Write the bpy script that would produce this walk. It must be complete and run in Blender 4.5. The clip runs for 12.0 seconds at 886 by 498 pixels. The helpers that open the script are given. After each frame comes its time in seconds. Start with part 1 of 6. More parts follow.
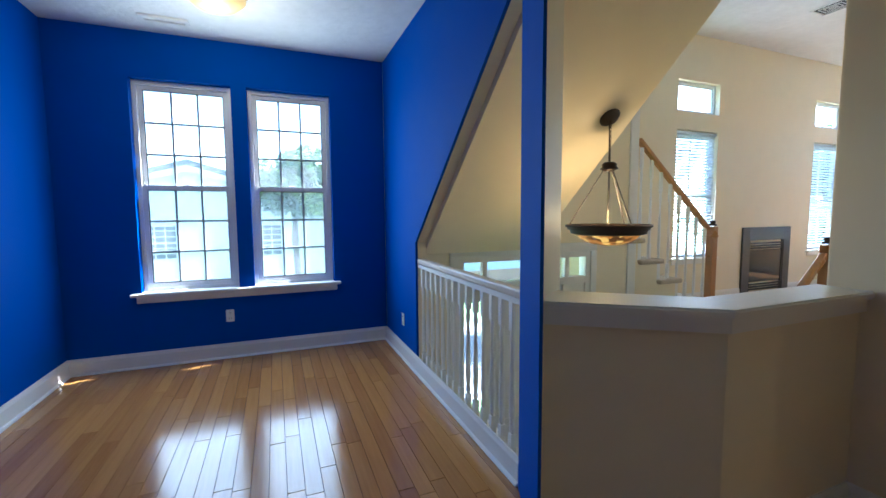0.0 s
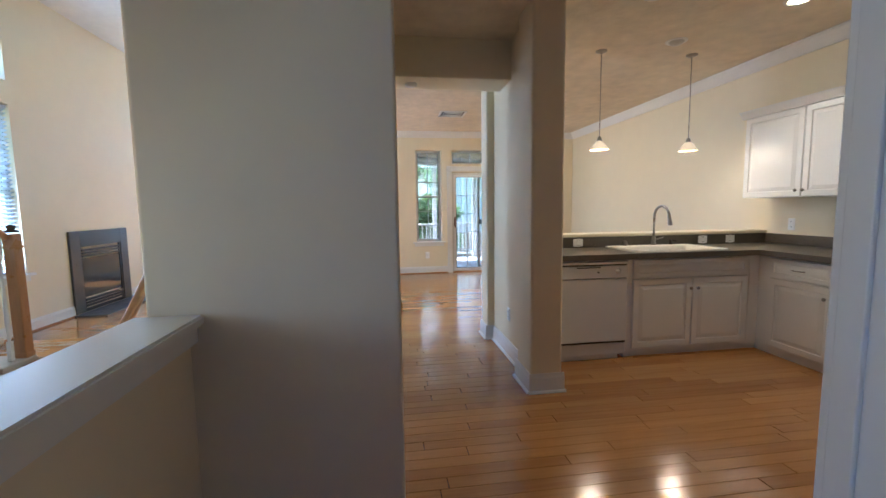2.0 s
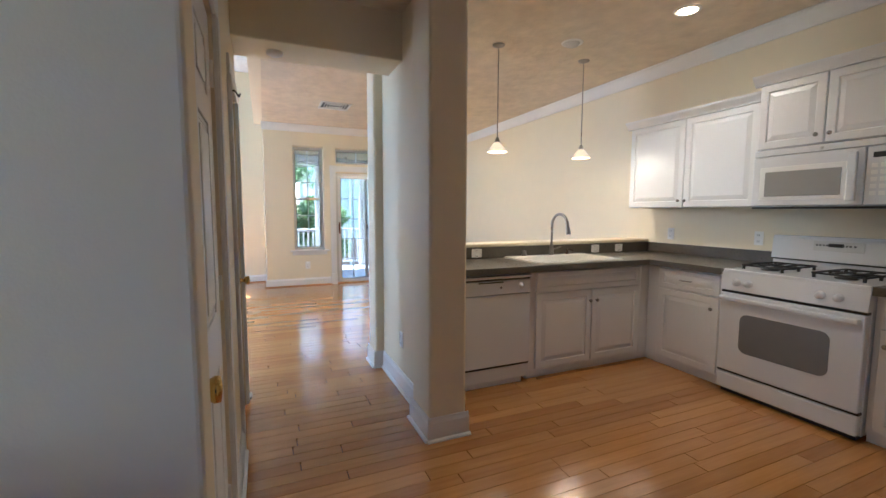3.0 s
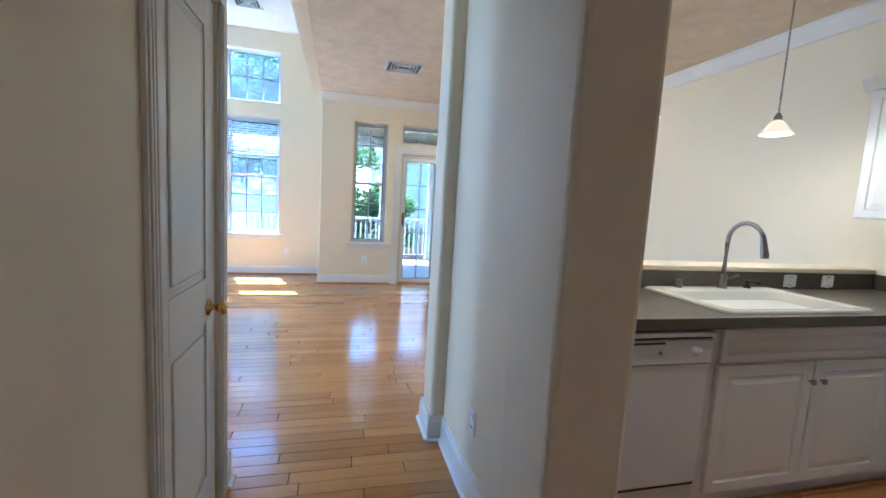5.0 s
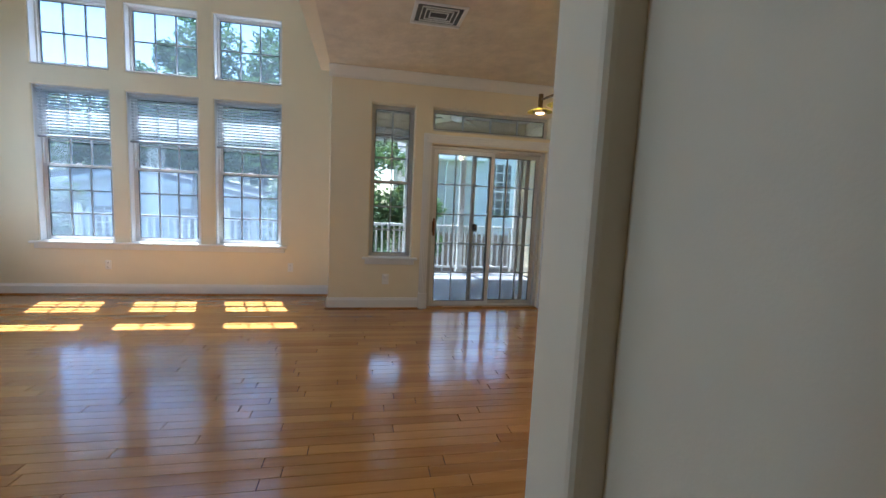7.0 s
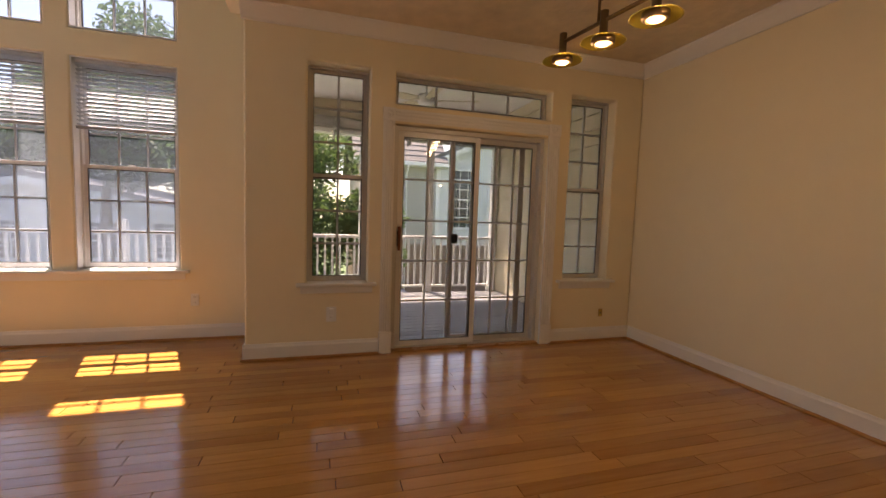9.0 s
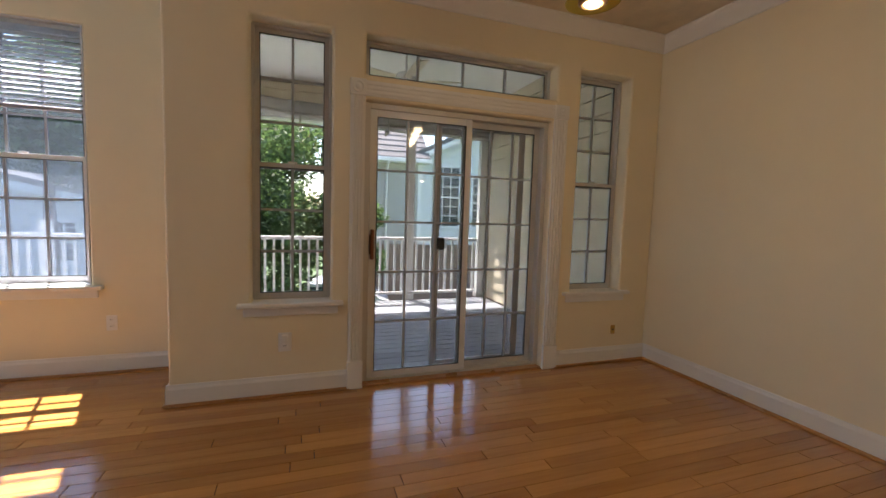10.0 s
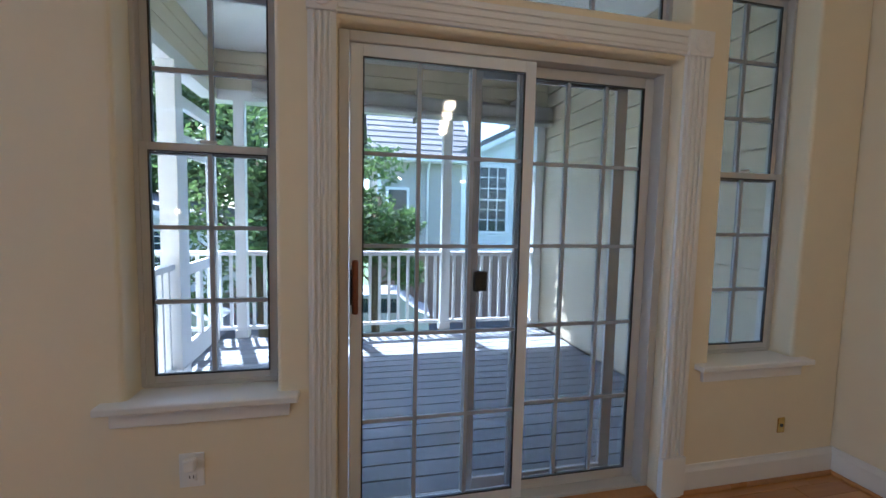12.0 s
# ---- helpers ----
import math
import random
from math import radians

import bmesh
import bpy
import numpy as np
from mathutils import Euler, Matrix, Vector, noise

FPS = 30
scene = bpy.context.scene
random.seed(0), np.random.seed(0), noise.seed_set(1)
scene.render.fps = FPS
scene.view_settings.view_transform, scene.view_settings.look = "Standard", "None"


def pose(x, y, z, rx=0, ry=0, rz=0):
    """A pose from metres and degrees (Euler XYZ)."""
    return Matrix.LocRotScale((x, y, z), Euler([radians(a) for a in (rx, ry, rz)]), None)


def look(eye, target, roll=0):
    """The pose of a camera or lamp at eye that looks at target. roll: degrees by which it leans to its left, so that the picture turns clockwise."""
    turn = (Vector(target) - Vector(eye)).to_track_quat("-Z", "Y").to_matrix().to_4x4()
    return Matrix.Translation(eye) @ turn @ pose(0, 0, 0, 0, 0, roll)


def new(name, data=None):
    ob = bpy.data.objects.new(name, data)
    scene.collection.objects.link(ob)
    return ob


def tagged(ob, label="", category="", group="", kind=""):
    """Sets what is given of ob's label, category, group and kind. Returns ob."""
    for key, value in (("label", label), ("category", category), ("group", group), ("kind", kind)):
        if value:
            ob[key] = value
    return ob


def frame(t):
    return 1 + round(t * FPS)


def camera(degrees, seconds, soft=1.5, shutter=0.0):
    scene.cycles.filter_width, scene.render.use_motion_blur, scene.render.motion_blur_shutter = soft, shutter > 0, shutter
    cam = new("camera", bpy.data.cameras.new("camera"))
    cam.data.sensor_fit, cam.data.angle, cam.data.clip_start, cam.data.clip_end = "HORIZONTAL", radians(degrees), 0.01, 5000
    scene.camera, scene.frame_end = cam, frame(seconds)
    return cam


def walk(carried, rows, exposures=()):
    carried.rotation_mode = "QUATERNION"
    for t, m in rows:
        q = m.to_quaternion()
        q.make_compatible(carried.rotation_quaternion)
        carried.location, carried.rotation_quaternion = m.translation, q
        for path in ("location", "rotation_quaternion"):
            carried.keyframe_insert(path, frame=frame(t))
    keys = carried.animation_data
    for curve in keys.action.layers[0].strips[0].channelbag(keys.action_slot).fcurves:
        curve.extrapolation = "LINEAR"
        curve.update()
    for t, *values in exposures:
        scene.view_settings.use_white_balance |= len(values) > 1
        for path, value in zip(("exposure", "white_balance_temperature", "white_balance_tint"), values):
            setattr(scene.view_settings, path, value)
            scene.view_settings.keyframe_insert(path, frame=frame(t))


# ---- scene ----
cam = camera(93.6, 12.0)
EXPOSURES = [
    (0.0, 3.85, 5350, 4), (1.0, 4.05, 5350, 7), (2.0, 4.05, 5000, 8), (2.5, 4.28, 4950, 9), (4.5, 4.28, 4400, 5), (5.5, 4.05, 4300, 4), (6.0, 3.75, 4450, 4), (6.5, 3.5, 4700, 4),
    (7.0, 2.85, 5300, 6), (7.2, 2.78, 5600, 10), (9.0, 2.42, 8350, 28), (9.5, 2.48, 8350, 28), (10.0, 2.62, 6500, 17), (10.5, 2.8, 5200, 10), (11.0, 2.88, 5150, 11), (11.5, 2.92, 5050, 11), (12.0, 2.92, 4950, 11),
]
PATH = [
    (0, (0.206, 0.121, 1.332), (0.948, 1.971, 1.165), -0.4),
    (0.2, (0.266, 0.205, 1.331), (1.221, 1.954, 1.156), -0.4),
    (0.6, (0.404, 0.36, 1.328), (1.826, 1.753, 1.134), -1.0),
    (1, (0.553, 0.487, 1.335), (2.335, 1.37, 1.129), -1.5),
    (1.5, (0.829, 0.511, 1.329), (2.802, 0.768, 1.126), -1.1),
    (2, (1.115, 0.462, 1.327), (3.086, 0.182, 1.13), -0.8),
    (2.2, (1.232, 0.438, 1.332), (3.167, -0.028, 1.134), -0.6),
    (2.5, (1.409, 0.394, 1.339), (3.276, -0.297, 1.154), -0.3),
    (2.7, (1.528, 0.358, 1.330), (3.355, -0.435, 1.151), 0.2),
    (4.4, (2.571, 0.057, 1.331), (4.462, -0.561, 1.126), 2.4),
    (4.5, (2.636, 0.041, 1.331), (4.534, -0.552, 1.116), 2.8),
    (5, (2.969, -0.019, 1.332), (4.897, -0.506, 1.11), 3.3),
    (5.5, (3.332, -0.034, 1.333), (5.258, -0.527, 1.107), 3.2),
    (6, (3.683, -0.052, 1.325), (5.618, -0.51, 1.108), 3.0),
    (6.5, (4.039, -0.096, 1.321), (5.991, -0.475, 1.11), 3.3),
    (7, (4.406, -0.124, 1.324), (6.358, -0.505, 1.108), 2.6),
    (7.2, (4.553, -0.138, 1.323), (6.506, -0.518, 1.12), 2.3),
    (8.8, (5.691, -0.283, 1.246), (7.612, -0.816, 1.092), 2.2),
    (9, (5.841, -0.312, 1.244), (7.753, -0.879, 1.087), 1.9),
    (9.5, (6.199, -0.4, 1.248), (8.089, -1.033, 1.088), 1.8),
    (10, (6.555, -0.506, 1.262), (8.439, -1.155, 1.097), 1.8),
    (10.5, (6.875, -0.626, 1.278), (8.756, -1.282, 1.108), 1.7),
    (11, (7.198, -0.788, 1.301), (9.098, -1.389, 1.131), 1.9),
    (11.5, (7.541, -0.902, 1.316), (9.454, -1.461, 1.148), 1.8),
    (12, (7.866, -0.978, 1.323), (9.812, -1.413, 1.166), 1.2),
]
walk(cam, [(t, look(eye, target, roll)) for t, eye, target, roll in PATH], EXPOSURES)

# ---- light ----
world = bpy.data.worlds.new("sky")
scene.world = world
world.use_nodes = True
sky = world.node_tree.nodes.new("ShaderNodeTexSky")
sky.sky_type = "NISHITA"
sky.sun_disc = False
sky.sun_elevation = radians(63.4)
sky.sun_rotation = radians(73.3)
world.node_tree.links.new(sky.outputs[0], world.node_tree.nodes["Background"].inputs[0])
world.node_tree.nodes["Background"].inputs[1].default_value = 0.15
sun = new("sun", bpy.data.lights.new("sun", "SUN"))
sun.data.energy, sun.data.angle, sun.data.color = 5.0, radians(0.53), (1.0, 0.97, 0.93)
sun.matrix_world = look((14.8, 5.44, 10), (10, 4, 0))


def bulb(place, power, colour=(1.0, 0.78, 0.5), radius=0.03):
    lamp = new("bulb_light", bpy.data.lights.new("bulb_light", "POINT"))
    lamp.data.energy, lamp.data.color, lamp.data.shadow_soft_size = power, colour, radius
    lamp.location = place
    return lamp


def window_light(m, w, h, power):
    """Sky light that enters through a window opening."""
    lamp = new("window_light", bpy.data.lights.new("window_light", "AREA"))
    lamp.data.shape, lamp.data.size, lamp.data.size_y = "RECTANGLE", w, h
    lamp.data.energy, lamp.data.color = power, (0.78, 0.88, 1.0)
    lamp.matrix_world = m


for x in (-0.515, 0.37):
    window_light(look((x, 4.435, 1.58), (x, 0, 1.4)), 0.7, 1.75, 1.0)
for x, power in ((5.905, 3.6), (9.125, 2.2)):
    window_light(look((x, 4.435, 1.58), (x, 0, 1.4)), 0.8, 1.75, power)


# ---- materials ----
def material(name, base, rough=0.5, metal=0.0, var=0.06, scale=6.0, bump=0.0, bscale=60.0, fine=0.0, coat=0.0, spec=0.5, stretch=(1, 1, 1), detail=6.0):
    m = bpy.data.materials.new(name)
    m.use_nodes = True
    nt = m.node_tree
    b = nt.nodes["Principled BSDF"]
    b.inputs["Roughness"].default_value = rough
    b.inputs["Metallic"].default_value = metal
    b.inputs["Coat Weight"].default_value = coat
    b.inputs["Specular IOR Level"].default_value = spec
    co = nt.nodes.new("ShaderNodeTexCoord")
    mp = nt.nodes.new("ShaderNodeMapping")
    mp.inputs["Scale"].default_value = stretch
    nt.links.new(co.outputs["Object"], mp.inputs[0])
    n1 = nt.nodes.new("ShaderNodeTexNoise")
    n1.inputs["Scale"].default_value, n1.inputs["Detail"].default_value = scale, detail
    nt.links.new(mp.outputs[0], n1.inputs["Vector"])
    n2 = nt.nodes.new("ShaderNodeTexNoise")
    n2.inputs["Scale"].default_value, n2.inputs["Detail"].default_value = scale * 0.13, 3.0
    nt.links.new(mp.outputs[0], n2.inputs["Vector"])
    add = nt.nodes.new("ShaderNodeMath")
    add.operation = "ADD"
    nt.links.new(n1.outputs["Fac"], add.inputs[0])
    nt.links.new(n2.outputs["Fac"], add.inputs[1])
    mr = nt.nodes.new("ShaderNodeMapRange")
    mr.inputs["From Min"].default_value, mr.inputs["From Max"].default_value = 0.6, 1.4
    mr.inputs["To Min"].default_value, mr.inputs["To Max"].default_value = 1 - var, 1 + var
    nt.links.new(add.outputs[0], mr.inputs["Value"])
    mul = nt.nodes.new("ShaderNodeVectorMath")
    mul.operation = "SCALE"
    mul.inputs[0].default_value = base
    nt.links.new(mr.outputs[0], mul.inputs["Scale"])
    nt.links.new(mul.outputs[0], b.inputs["Base Color"])
    rr = nt.nodes.new("ShaderNodeMapRange")
    rr.inputs["To Min"].default_value, rr.inputs["To Max"].default_value = max(rough - 0.015 - var * 0.8, 0.02), min(rough + 0.02 + var, 1)
    nt.links.new(n1.outputs["Fac"], rr.inputs["Value"])
    nt.links.new(rr.outputs[0], b.inputs["Roughness"])
    if bump:
        n3 = nt.nodes.new("ShaderNodeTexNoise")
        n3.inputs["Scale"].default_value, n3.inputs["Detail"].default_value = bscale, 4.0
        nt.links.new(mp.outputs[0], n3.inputs["Vector"])
        bp = nt.nodes.new("ShaderNodeBump")
        bp.inputs["Strength"].default_value, bp.inputs["Distance"].default_value = bump, 0.01
        nt.links.new(n3.outputs["Fac"], bp.inputs["Height"])
        nt.links.new(bp.outputs[0], b.inputs["Normal"])
    return m


def plank_material(name, dark, light, rough=0.18, grain=(38, 2.2, 38), spec=0.5, coat=0.0, mix=0.45):
    """Wood whose tone changes from board to board, with grain along y."""
    m = bpy.data.materials.new(name)
    m.use_nodes = True
    nt = m.node_tree
    L = nt.links.new
    b = nt.nodes["Principled BSDF"]
    b.inputs["Specular IOR Level"].default_value = spec
    b.inputs["Coat Weight"].default_value, b.inputs["Coat Roughness"].default_value = coat, 0.13
    info, geo, co = nt.nodes.new("ShaderNodeObjectInfo"), nt.nodes.new("ShaderNodeNewGeometry"), nt.nodes.new("ShaderNodeTexCoord")
    s = nt.nodes.new("ShaderNodeMath")
    s.operation = "ADD"
    L(info.outputs["Random"], s.inputs[0]), L(geo.outputs["Random Per Island"], s.inputs[1])
    fr = nt.nodes.new("ShaderNodeMath")
    fr.operation = "FRACT"
    L(s.outputs[0], fr.inputs[0])
    off = nt.nodes.new("ShaderNodeVectorMath")
    off.operation = "SCALE"
    off.inputs[0].default_value = (37, 91, 13)
    L(fr.outputs[0], off.inputs["Scale"])
    ad = nt.nodes.new("ShaderNodeVectorMath")
    L(geo.outputs["Position"], ad.inputs[0]), L(off.outputs[0], ad.inputs[1])
    mp = nt.nodes.new("ShaderNodeMapping")
    mp.inputs["Scale"].default_value = grain
    L(ad.outputs[0], mp.inputs[0])
    n = nt.nodes.new("ShaderNodeTexNoise")
    n.inputs["Scale"].default_value, n.inputs["Detail"].default_value, n.inputs["Roughness"].default_value = 1.0, 7.0, 0.62
    L(mp.outputs[0], n.inputs["Vector"])
    w = nt.nodes.new("ShaderNodeMath")
    w.operation = "MULTIPLY_ADD"
    w.inputs[1].default_value = 1 - mix
    L(n.outputs["Fac"], w.inputs[0])
    fs = nt.nodes.new("ShaderNodeMath")
    fs.operation = "MULTIPLY"
    fs.inputs[1].default_value = mix
    L(fr.outputs[0], fs.inputs[0]), L(fs.outputs[0], w.inputs[2])
    ramp = nt.nodes.new("ShaderNodeValToRGB")
    ramp.color_ramp.elements[0].position, ramp.color_ramp.elements[1].position = 0.15, 0.8
    ramp.color_ramp.elements[0].color, ramp.color_ramp.elements[1].color = (*dark, 1), (*light, 1)
    L(w.outputs[0], ramp.inputs[0]), L(ramp.outputs[0], b.inputs["Base Color"])
    n2 = nt.nodes.new("ShaderNodeTexNoise")
    n2.inputs["Scale"].default_value, n2.inputs["Detail"].default_value = 3.0, 5.0
    L(geo.outputs["Position"], n2.inputs["Vector"])
    rr = nt.nodes.new("ShaderNodeMapRange")
    rr.inputs["From Min"].default_value, rr.inputs["From Max"].default_value = 0.3, 0.7
    rr.inputs["To Min"].default_value, rr.inputs["To Max"].default_value = rough * 0.75, rough * 1.35
    L(n2.outputs["Fac"], rr.inputs["Value"]), L(rr.outputs[0], b.inputs["Roughness"])
    bp = nt.nodes.new("ShaderNodeBump")
    bp.inputs["Strength"].default_value, bp.inputs["Distance"].default_value = 0.06, 0.004
    L(n.outputs["Fac"], bp.inputs["Height"])
    n3, wv = nt.nodes.new("ShaderNodeTexNoise"), nt.nodes.new("ShaderNodeBump")
    n3.inputs["Scale"].default_value, n3.inputs["Detail"].default_value = 9.0, 2.0
    L(ad.outputs[0], n3.inputs["Vector"]), L(n3.outputs["Fac"], wv.inputs["Height"])
    wv.inputs["Strength"].default_value, wv.inputs["Distance"].default_value = 0.07, 0.02
    L(bp.outputs[0], wv.inputs["Normal"]), L(wv.outputs[0], b.inputs["Normal"])
    return m


def glow(name, colour, strength):
    m = bpy.data.materials.new(name)
    m.use_nodes = True
    b = m.node_tree.nodes["Principled BSDF"]
    b.inputs["Base Color"].default_value = (*colour, 1)
    b.inputs["Emission Color"].default_value = (*colour, 1)
    b.inputs["Emission Strength"].default_value = strength
    return m


def pane_glass(name, tint=(1, 1, 1), gloss=0.02):
    m = bpy.data.materials.new(name)
    m.use_nodes = True
    nt = m.node_tree
    out = nt.nodes["Material Output"]
    nt.nodes.remove(nt.nodes["Principled BSDF"])
    t, g, mix, f, w, k = (nt.nodes.new("ShaderNode" + n) for n in ("BsdfTransparent", "BsdfGlossy", "MixShader", "LayerWeight", "Math", "Math"))
    t.inputs[0].default_value = (*tint, 1)
    g.inputs["Roughness"].default_value = gloss
    f.inputs[0].default_value = 0.5
    w.operation, k.operation = "POWER", "MULTIPLY_ADD"
    w.inputs[1].default_value, k.inputs[1].default_value, k.inputs[2].default_value = 5.0, 0.9, 0.04
    nt.links.new(f.outputs["Facing"], w.inputs[0]), nt.links.new(w.outputs[0], k.inputs[0]), nt.links.new(k.outputs[0], mix.inputs[0])
    nt.links.new(t.outputs[0], mix.inputs[1]), nt.links.new(g.outputs[0], mix.inputs[2])
    nt.links.new(mix.outputs[0], out.inputs[0])
    return m


CREAM = material("cream_paint", (0.80, 0.712, 0.525), 0.6, var=0.025, bump=0.05, bscale=180)
BLUE = material("blue_paint", (0.001, 0.07, 0.38), 0.7, var=0.05, bump=0.05, bscale=160, spec=0.12)
WHITE = material("white_trim_paint", (0.78, 0.77, 0.74), 0.45, var=0.025, bump=0.03, bscale=90)
CEIL = material("textured_ceiling_paint", (0.70, 0.61, 0.47), 0.85, var=0.17, scale=7, bump=0.9, bscale=15)
CEILW = material("white_ceiling_paint", (0.78, 0.77, 0.74), 0.85, var=0.07, scale=9, bump=0.8, bscale=15)
VINYL = material("white_vinyl", (0.74, 0.75, 0.76), 0.3, var=0.02)
ALU = material("satin_aluminium", (0.57, 0.56, 0.54), 0.4, 0.2, var=0.05)
# Pane tints are darkened to dim the bright view outdoors.
GLASS = pane_glass("window_glass", (0.72, 0.712, 0.69))
GLARED = pane_glass("glare_veil_glass", (0.52, 0.55, 0.58))
def hazy(m, amount, colour=(0.62, 0.74, 0.88, 1)):
    """A translucent veil mixed into a pane to imitate glare over the view."""
    nt = m.node_tree
    mix, veil = nt.nodes.new("ShaderNodeMixShader"), nt.nodes.new("ShaderNodeBsdfTranslucent")
    veil.inputs[0].default_value, mix.inputs[0].default_value = colour, amount
    nt.links.new(nt.nodes["Mix Shader"].outputs[0], mix.inputs[1]), nt.links.new(veil.outputs[0], mix.inputs[2])
    nt.links.new(mix.outputs[0], nt.nodes["Material Output"].inputs[0])
    return m


# Bluish glare over the living room view is put into these panes.
hazy(GLARED, 0.022)
CLEAR = pane_glass("clear_window_glass", (0.93, 0.95, 0.95))
# Blue room panes: darkened against the bright view, with a pale haze mixed in.
DIMMED = hazy(pane_glass("dimmed_window_glass", (0.66, 0.67, 0.66)), 0.07, (0.8, 0.82, 0.84, 1))
# Grey stands in for window bars darkened by the bright view behind them.
GRILLE = material("backlit_window_grille", (0.34, 0.35, 0.37), 0.4, var=0.04)
FLOOR = plank_material("oak_floor", (0.31, 0.127, 0.026), (0.57, 0.275, 0.072), 0.16, spec=0.55, coat=0.55, mix=0.42)
SUBFLOOR = material("dark_gap", (0.06, 0.03, 0.012), 0.8)
DECKW = plank_material("grey_deck_boards", (0.19, 0.205, 0.23), (0.32, 0.335, 0.36), 0.6, grain=(30, 2, 30), spec=0.3)
SIDING = material("beige_lap_siding", (0.66, 0.585, 0.44), 0.6, var=0.05, scale=3, bump=0.15, bscale=40)
PAINTED = material("white_exterior_paint", (0.8, 0.8, 0.8), 0.45, var=0.03)
GRASS = material("grass", (0.07, 0.13, 0.035), 0.9, var=0.5, scale=3, bump=0.6, bscale=30)
ASPHALT = material("worn_asphalt", (0.11, 0.11, 0.108), 0.9, var=0.2, bump=0.3, bscale=80)
BRICK = material("brick_brown", (0.24, 0.16, 0.12), 0.85, var=0.25, scale=10, bump=0.4, bscale=30)
ROOF = material("grey_shingle", (0.17, 0.16, 0.16), 0.9, var=0.3, scale=9, bump=0.4, bscale=40)
DARKGLASS = material("dark_house_glass", (0.03, 0.04, 0.05), 0.06, var=0.02)
BARK = material("bark", (0.12, 0.085, 0.06), 0.9, var=0.3, scale=20, bump=0.7, bscale=40)
LEAF = material("leaf_green", (0.115, 0.175, 0.075), 0.55, var=0.4, scale=2.5)
lt = LEAF.node_tree
tl, mx = lt.nodes.new("ShaderNodeBsdfTranslucent"), lt.nodes.new("ShaderNodeMixShader")
tl.inputs[0].default_value = (0.12, 0.2, 0.06, 1)
mx.inputs[0].default_value = 0.45
lt.links.new(lt.nodes["Principled BSDF"].outputs[0], mx.inputs[1]), lt.links.new(tl.outputs[0], mx.inputs[2])
lt.links.new(mx.outputs[0], lt.nodes["Material Output"].inputs[0])
BRASS = material("polished_brass", (0.62, 0.42, 0.12), 0.2, 1.0, var=0.05)
NICKEL = material("brushed_nickel", (0.3, 0.28, 0.25), 0.28, 1.0, var=0.05)
BRONZE = material("dark_bronze", (0.045, 0.03, 0.022), 0.4, 0.6, var=0.15)
ANTIQUE = material("antique_brass", (0.16, 0.11, 0.06), 0.4, 0.7, var=0.15)
PEWTER = material("aged_pewter", (0.2, 0.18, 0.15), 0.5, 0.5, var=0.1)
BLACK = material("black_plastic", (0.02, 0.02, 0.021), 0.35, var=0.1)
OAK = plank_material("honey_oak", (0.3, 0.13, 0.035), (0.5, 0.25, 0.085), 0.3, grain=(30, 30, 3))
LAMINATE = material("grey_laminate_counter", (0.1, 0.086, 0.066), 0.32, var=0.2, scale=60)
APPL = material("white_appliance_enamel", (0.74, 0.74, 0.75), 0.16, var=0.015)
CABINET = material("white_thermofoil_cabinet", (0.78, 0.765, 0.74), 0.36, var=0.02)
# Base greys raised to imitate reflections on the oven and microwave windows.
OVENGLASS = material("oven_glass", (0.19, 0.19, 0.192), 0.2, var=0.05)
MWGLASS = material("reflecting_microwave_glass", (0.33, 0.325, 0.315), 0.2, var=0.04)
IRON = material("cast_iron", (0.018, 0.018, 0.019), 0.55, var=0.2)
PORCELAIN = material("biscuit_sink", (0.74, 0.71, 0.64), 0.15, var=0.015)
PLATE = material("white_plastic_plate", (0.84, 0.83, 0.8), 0.3, var=0.02)
SLATE = material("grey_slate_tile", (0.065, 0.07, 0.075), 0.35, var=0.25, scale=12, bump=0.1)
CARPET = material("beige_carpet", (0.5, 0.43, 0.33), 0.95, var=0.1, scale=40, bump=0.4, bscale=200)
BLIND = material("white_blind_slat", (0.7, 0.71, 0.72), 0.4, var=0.02)
bn = BLIND.node_tree
bt, bx = bn.nodes.new("ShaderNodeBsdfTranslucent"), bn.nodes.new("ShaderNodeMixShader")
bt.inputs[0].default_value, bx.inputs[0].default_value = (0.72, 0.76, 0.8, 1), 0.4
bn.links.new(bn.nodes["Principled BSDF"].outputs[0], bx.inputs[1]), bn.links.new(bt.outputs[0], bx.inputs[2])
bn.links.new(bx.outputs[0], bn.nodes["Material Output"].inputs[0])
# Blind's bottom rail coloured grey as if backlit.
RAIL = material("backlit_blind_rail", (0.3, 0.31, 0.33), 0.5, var=0.03)
HOSE = material("blue_gray_paint", (0.3, 0.34, 0.4), 0.6, var=0.05)


# Insect screen whose bluish translucent share imitates glare on the lower panes.
SCREEN = bpy.data.materials.new("insect_screen_with_glare")
SCREEN.use_nodes = True
sn = SCREEN.node_tree
s1, s2, s3 = sn.nodes.new("ShaderNodeBsdfTransparent"), sn.nodes.new("ShaderNodeMixShader"), sn.nodes.new("ShaderNodeBsdfTranslucent")
s3.inputs[0].default_value = (0.6, 0.66, 0.75, 1)
s2.inputs[0].default_value = 0.08
sn.links.new(s1.outputs[0], s2.inputs[1]), sn.links.new(s3.outputs[0], s2.inputs[2]), sn.links.new(s2.outputs[0], sn.nodes["Material Output"].inputs[0])


MESH = bpy.data.materials.new("dark_screen_mesh")
MESH.use_nodes = True
mn = MESH.node_tree
ms = mn.nodes.new("ShaderNodeBsdfTransparent")
ms.inputs[0].default_value = (0.92, 0.925, 0.93, 1)
mn.links.new(ms.outputs[0], mn.nodes["Material Output"].inputs[0])


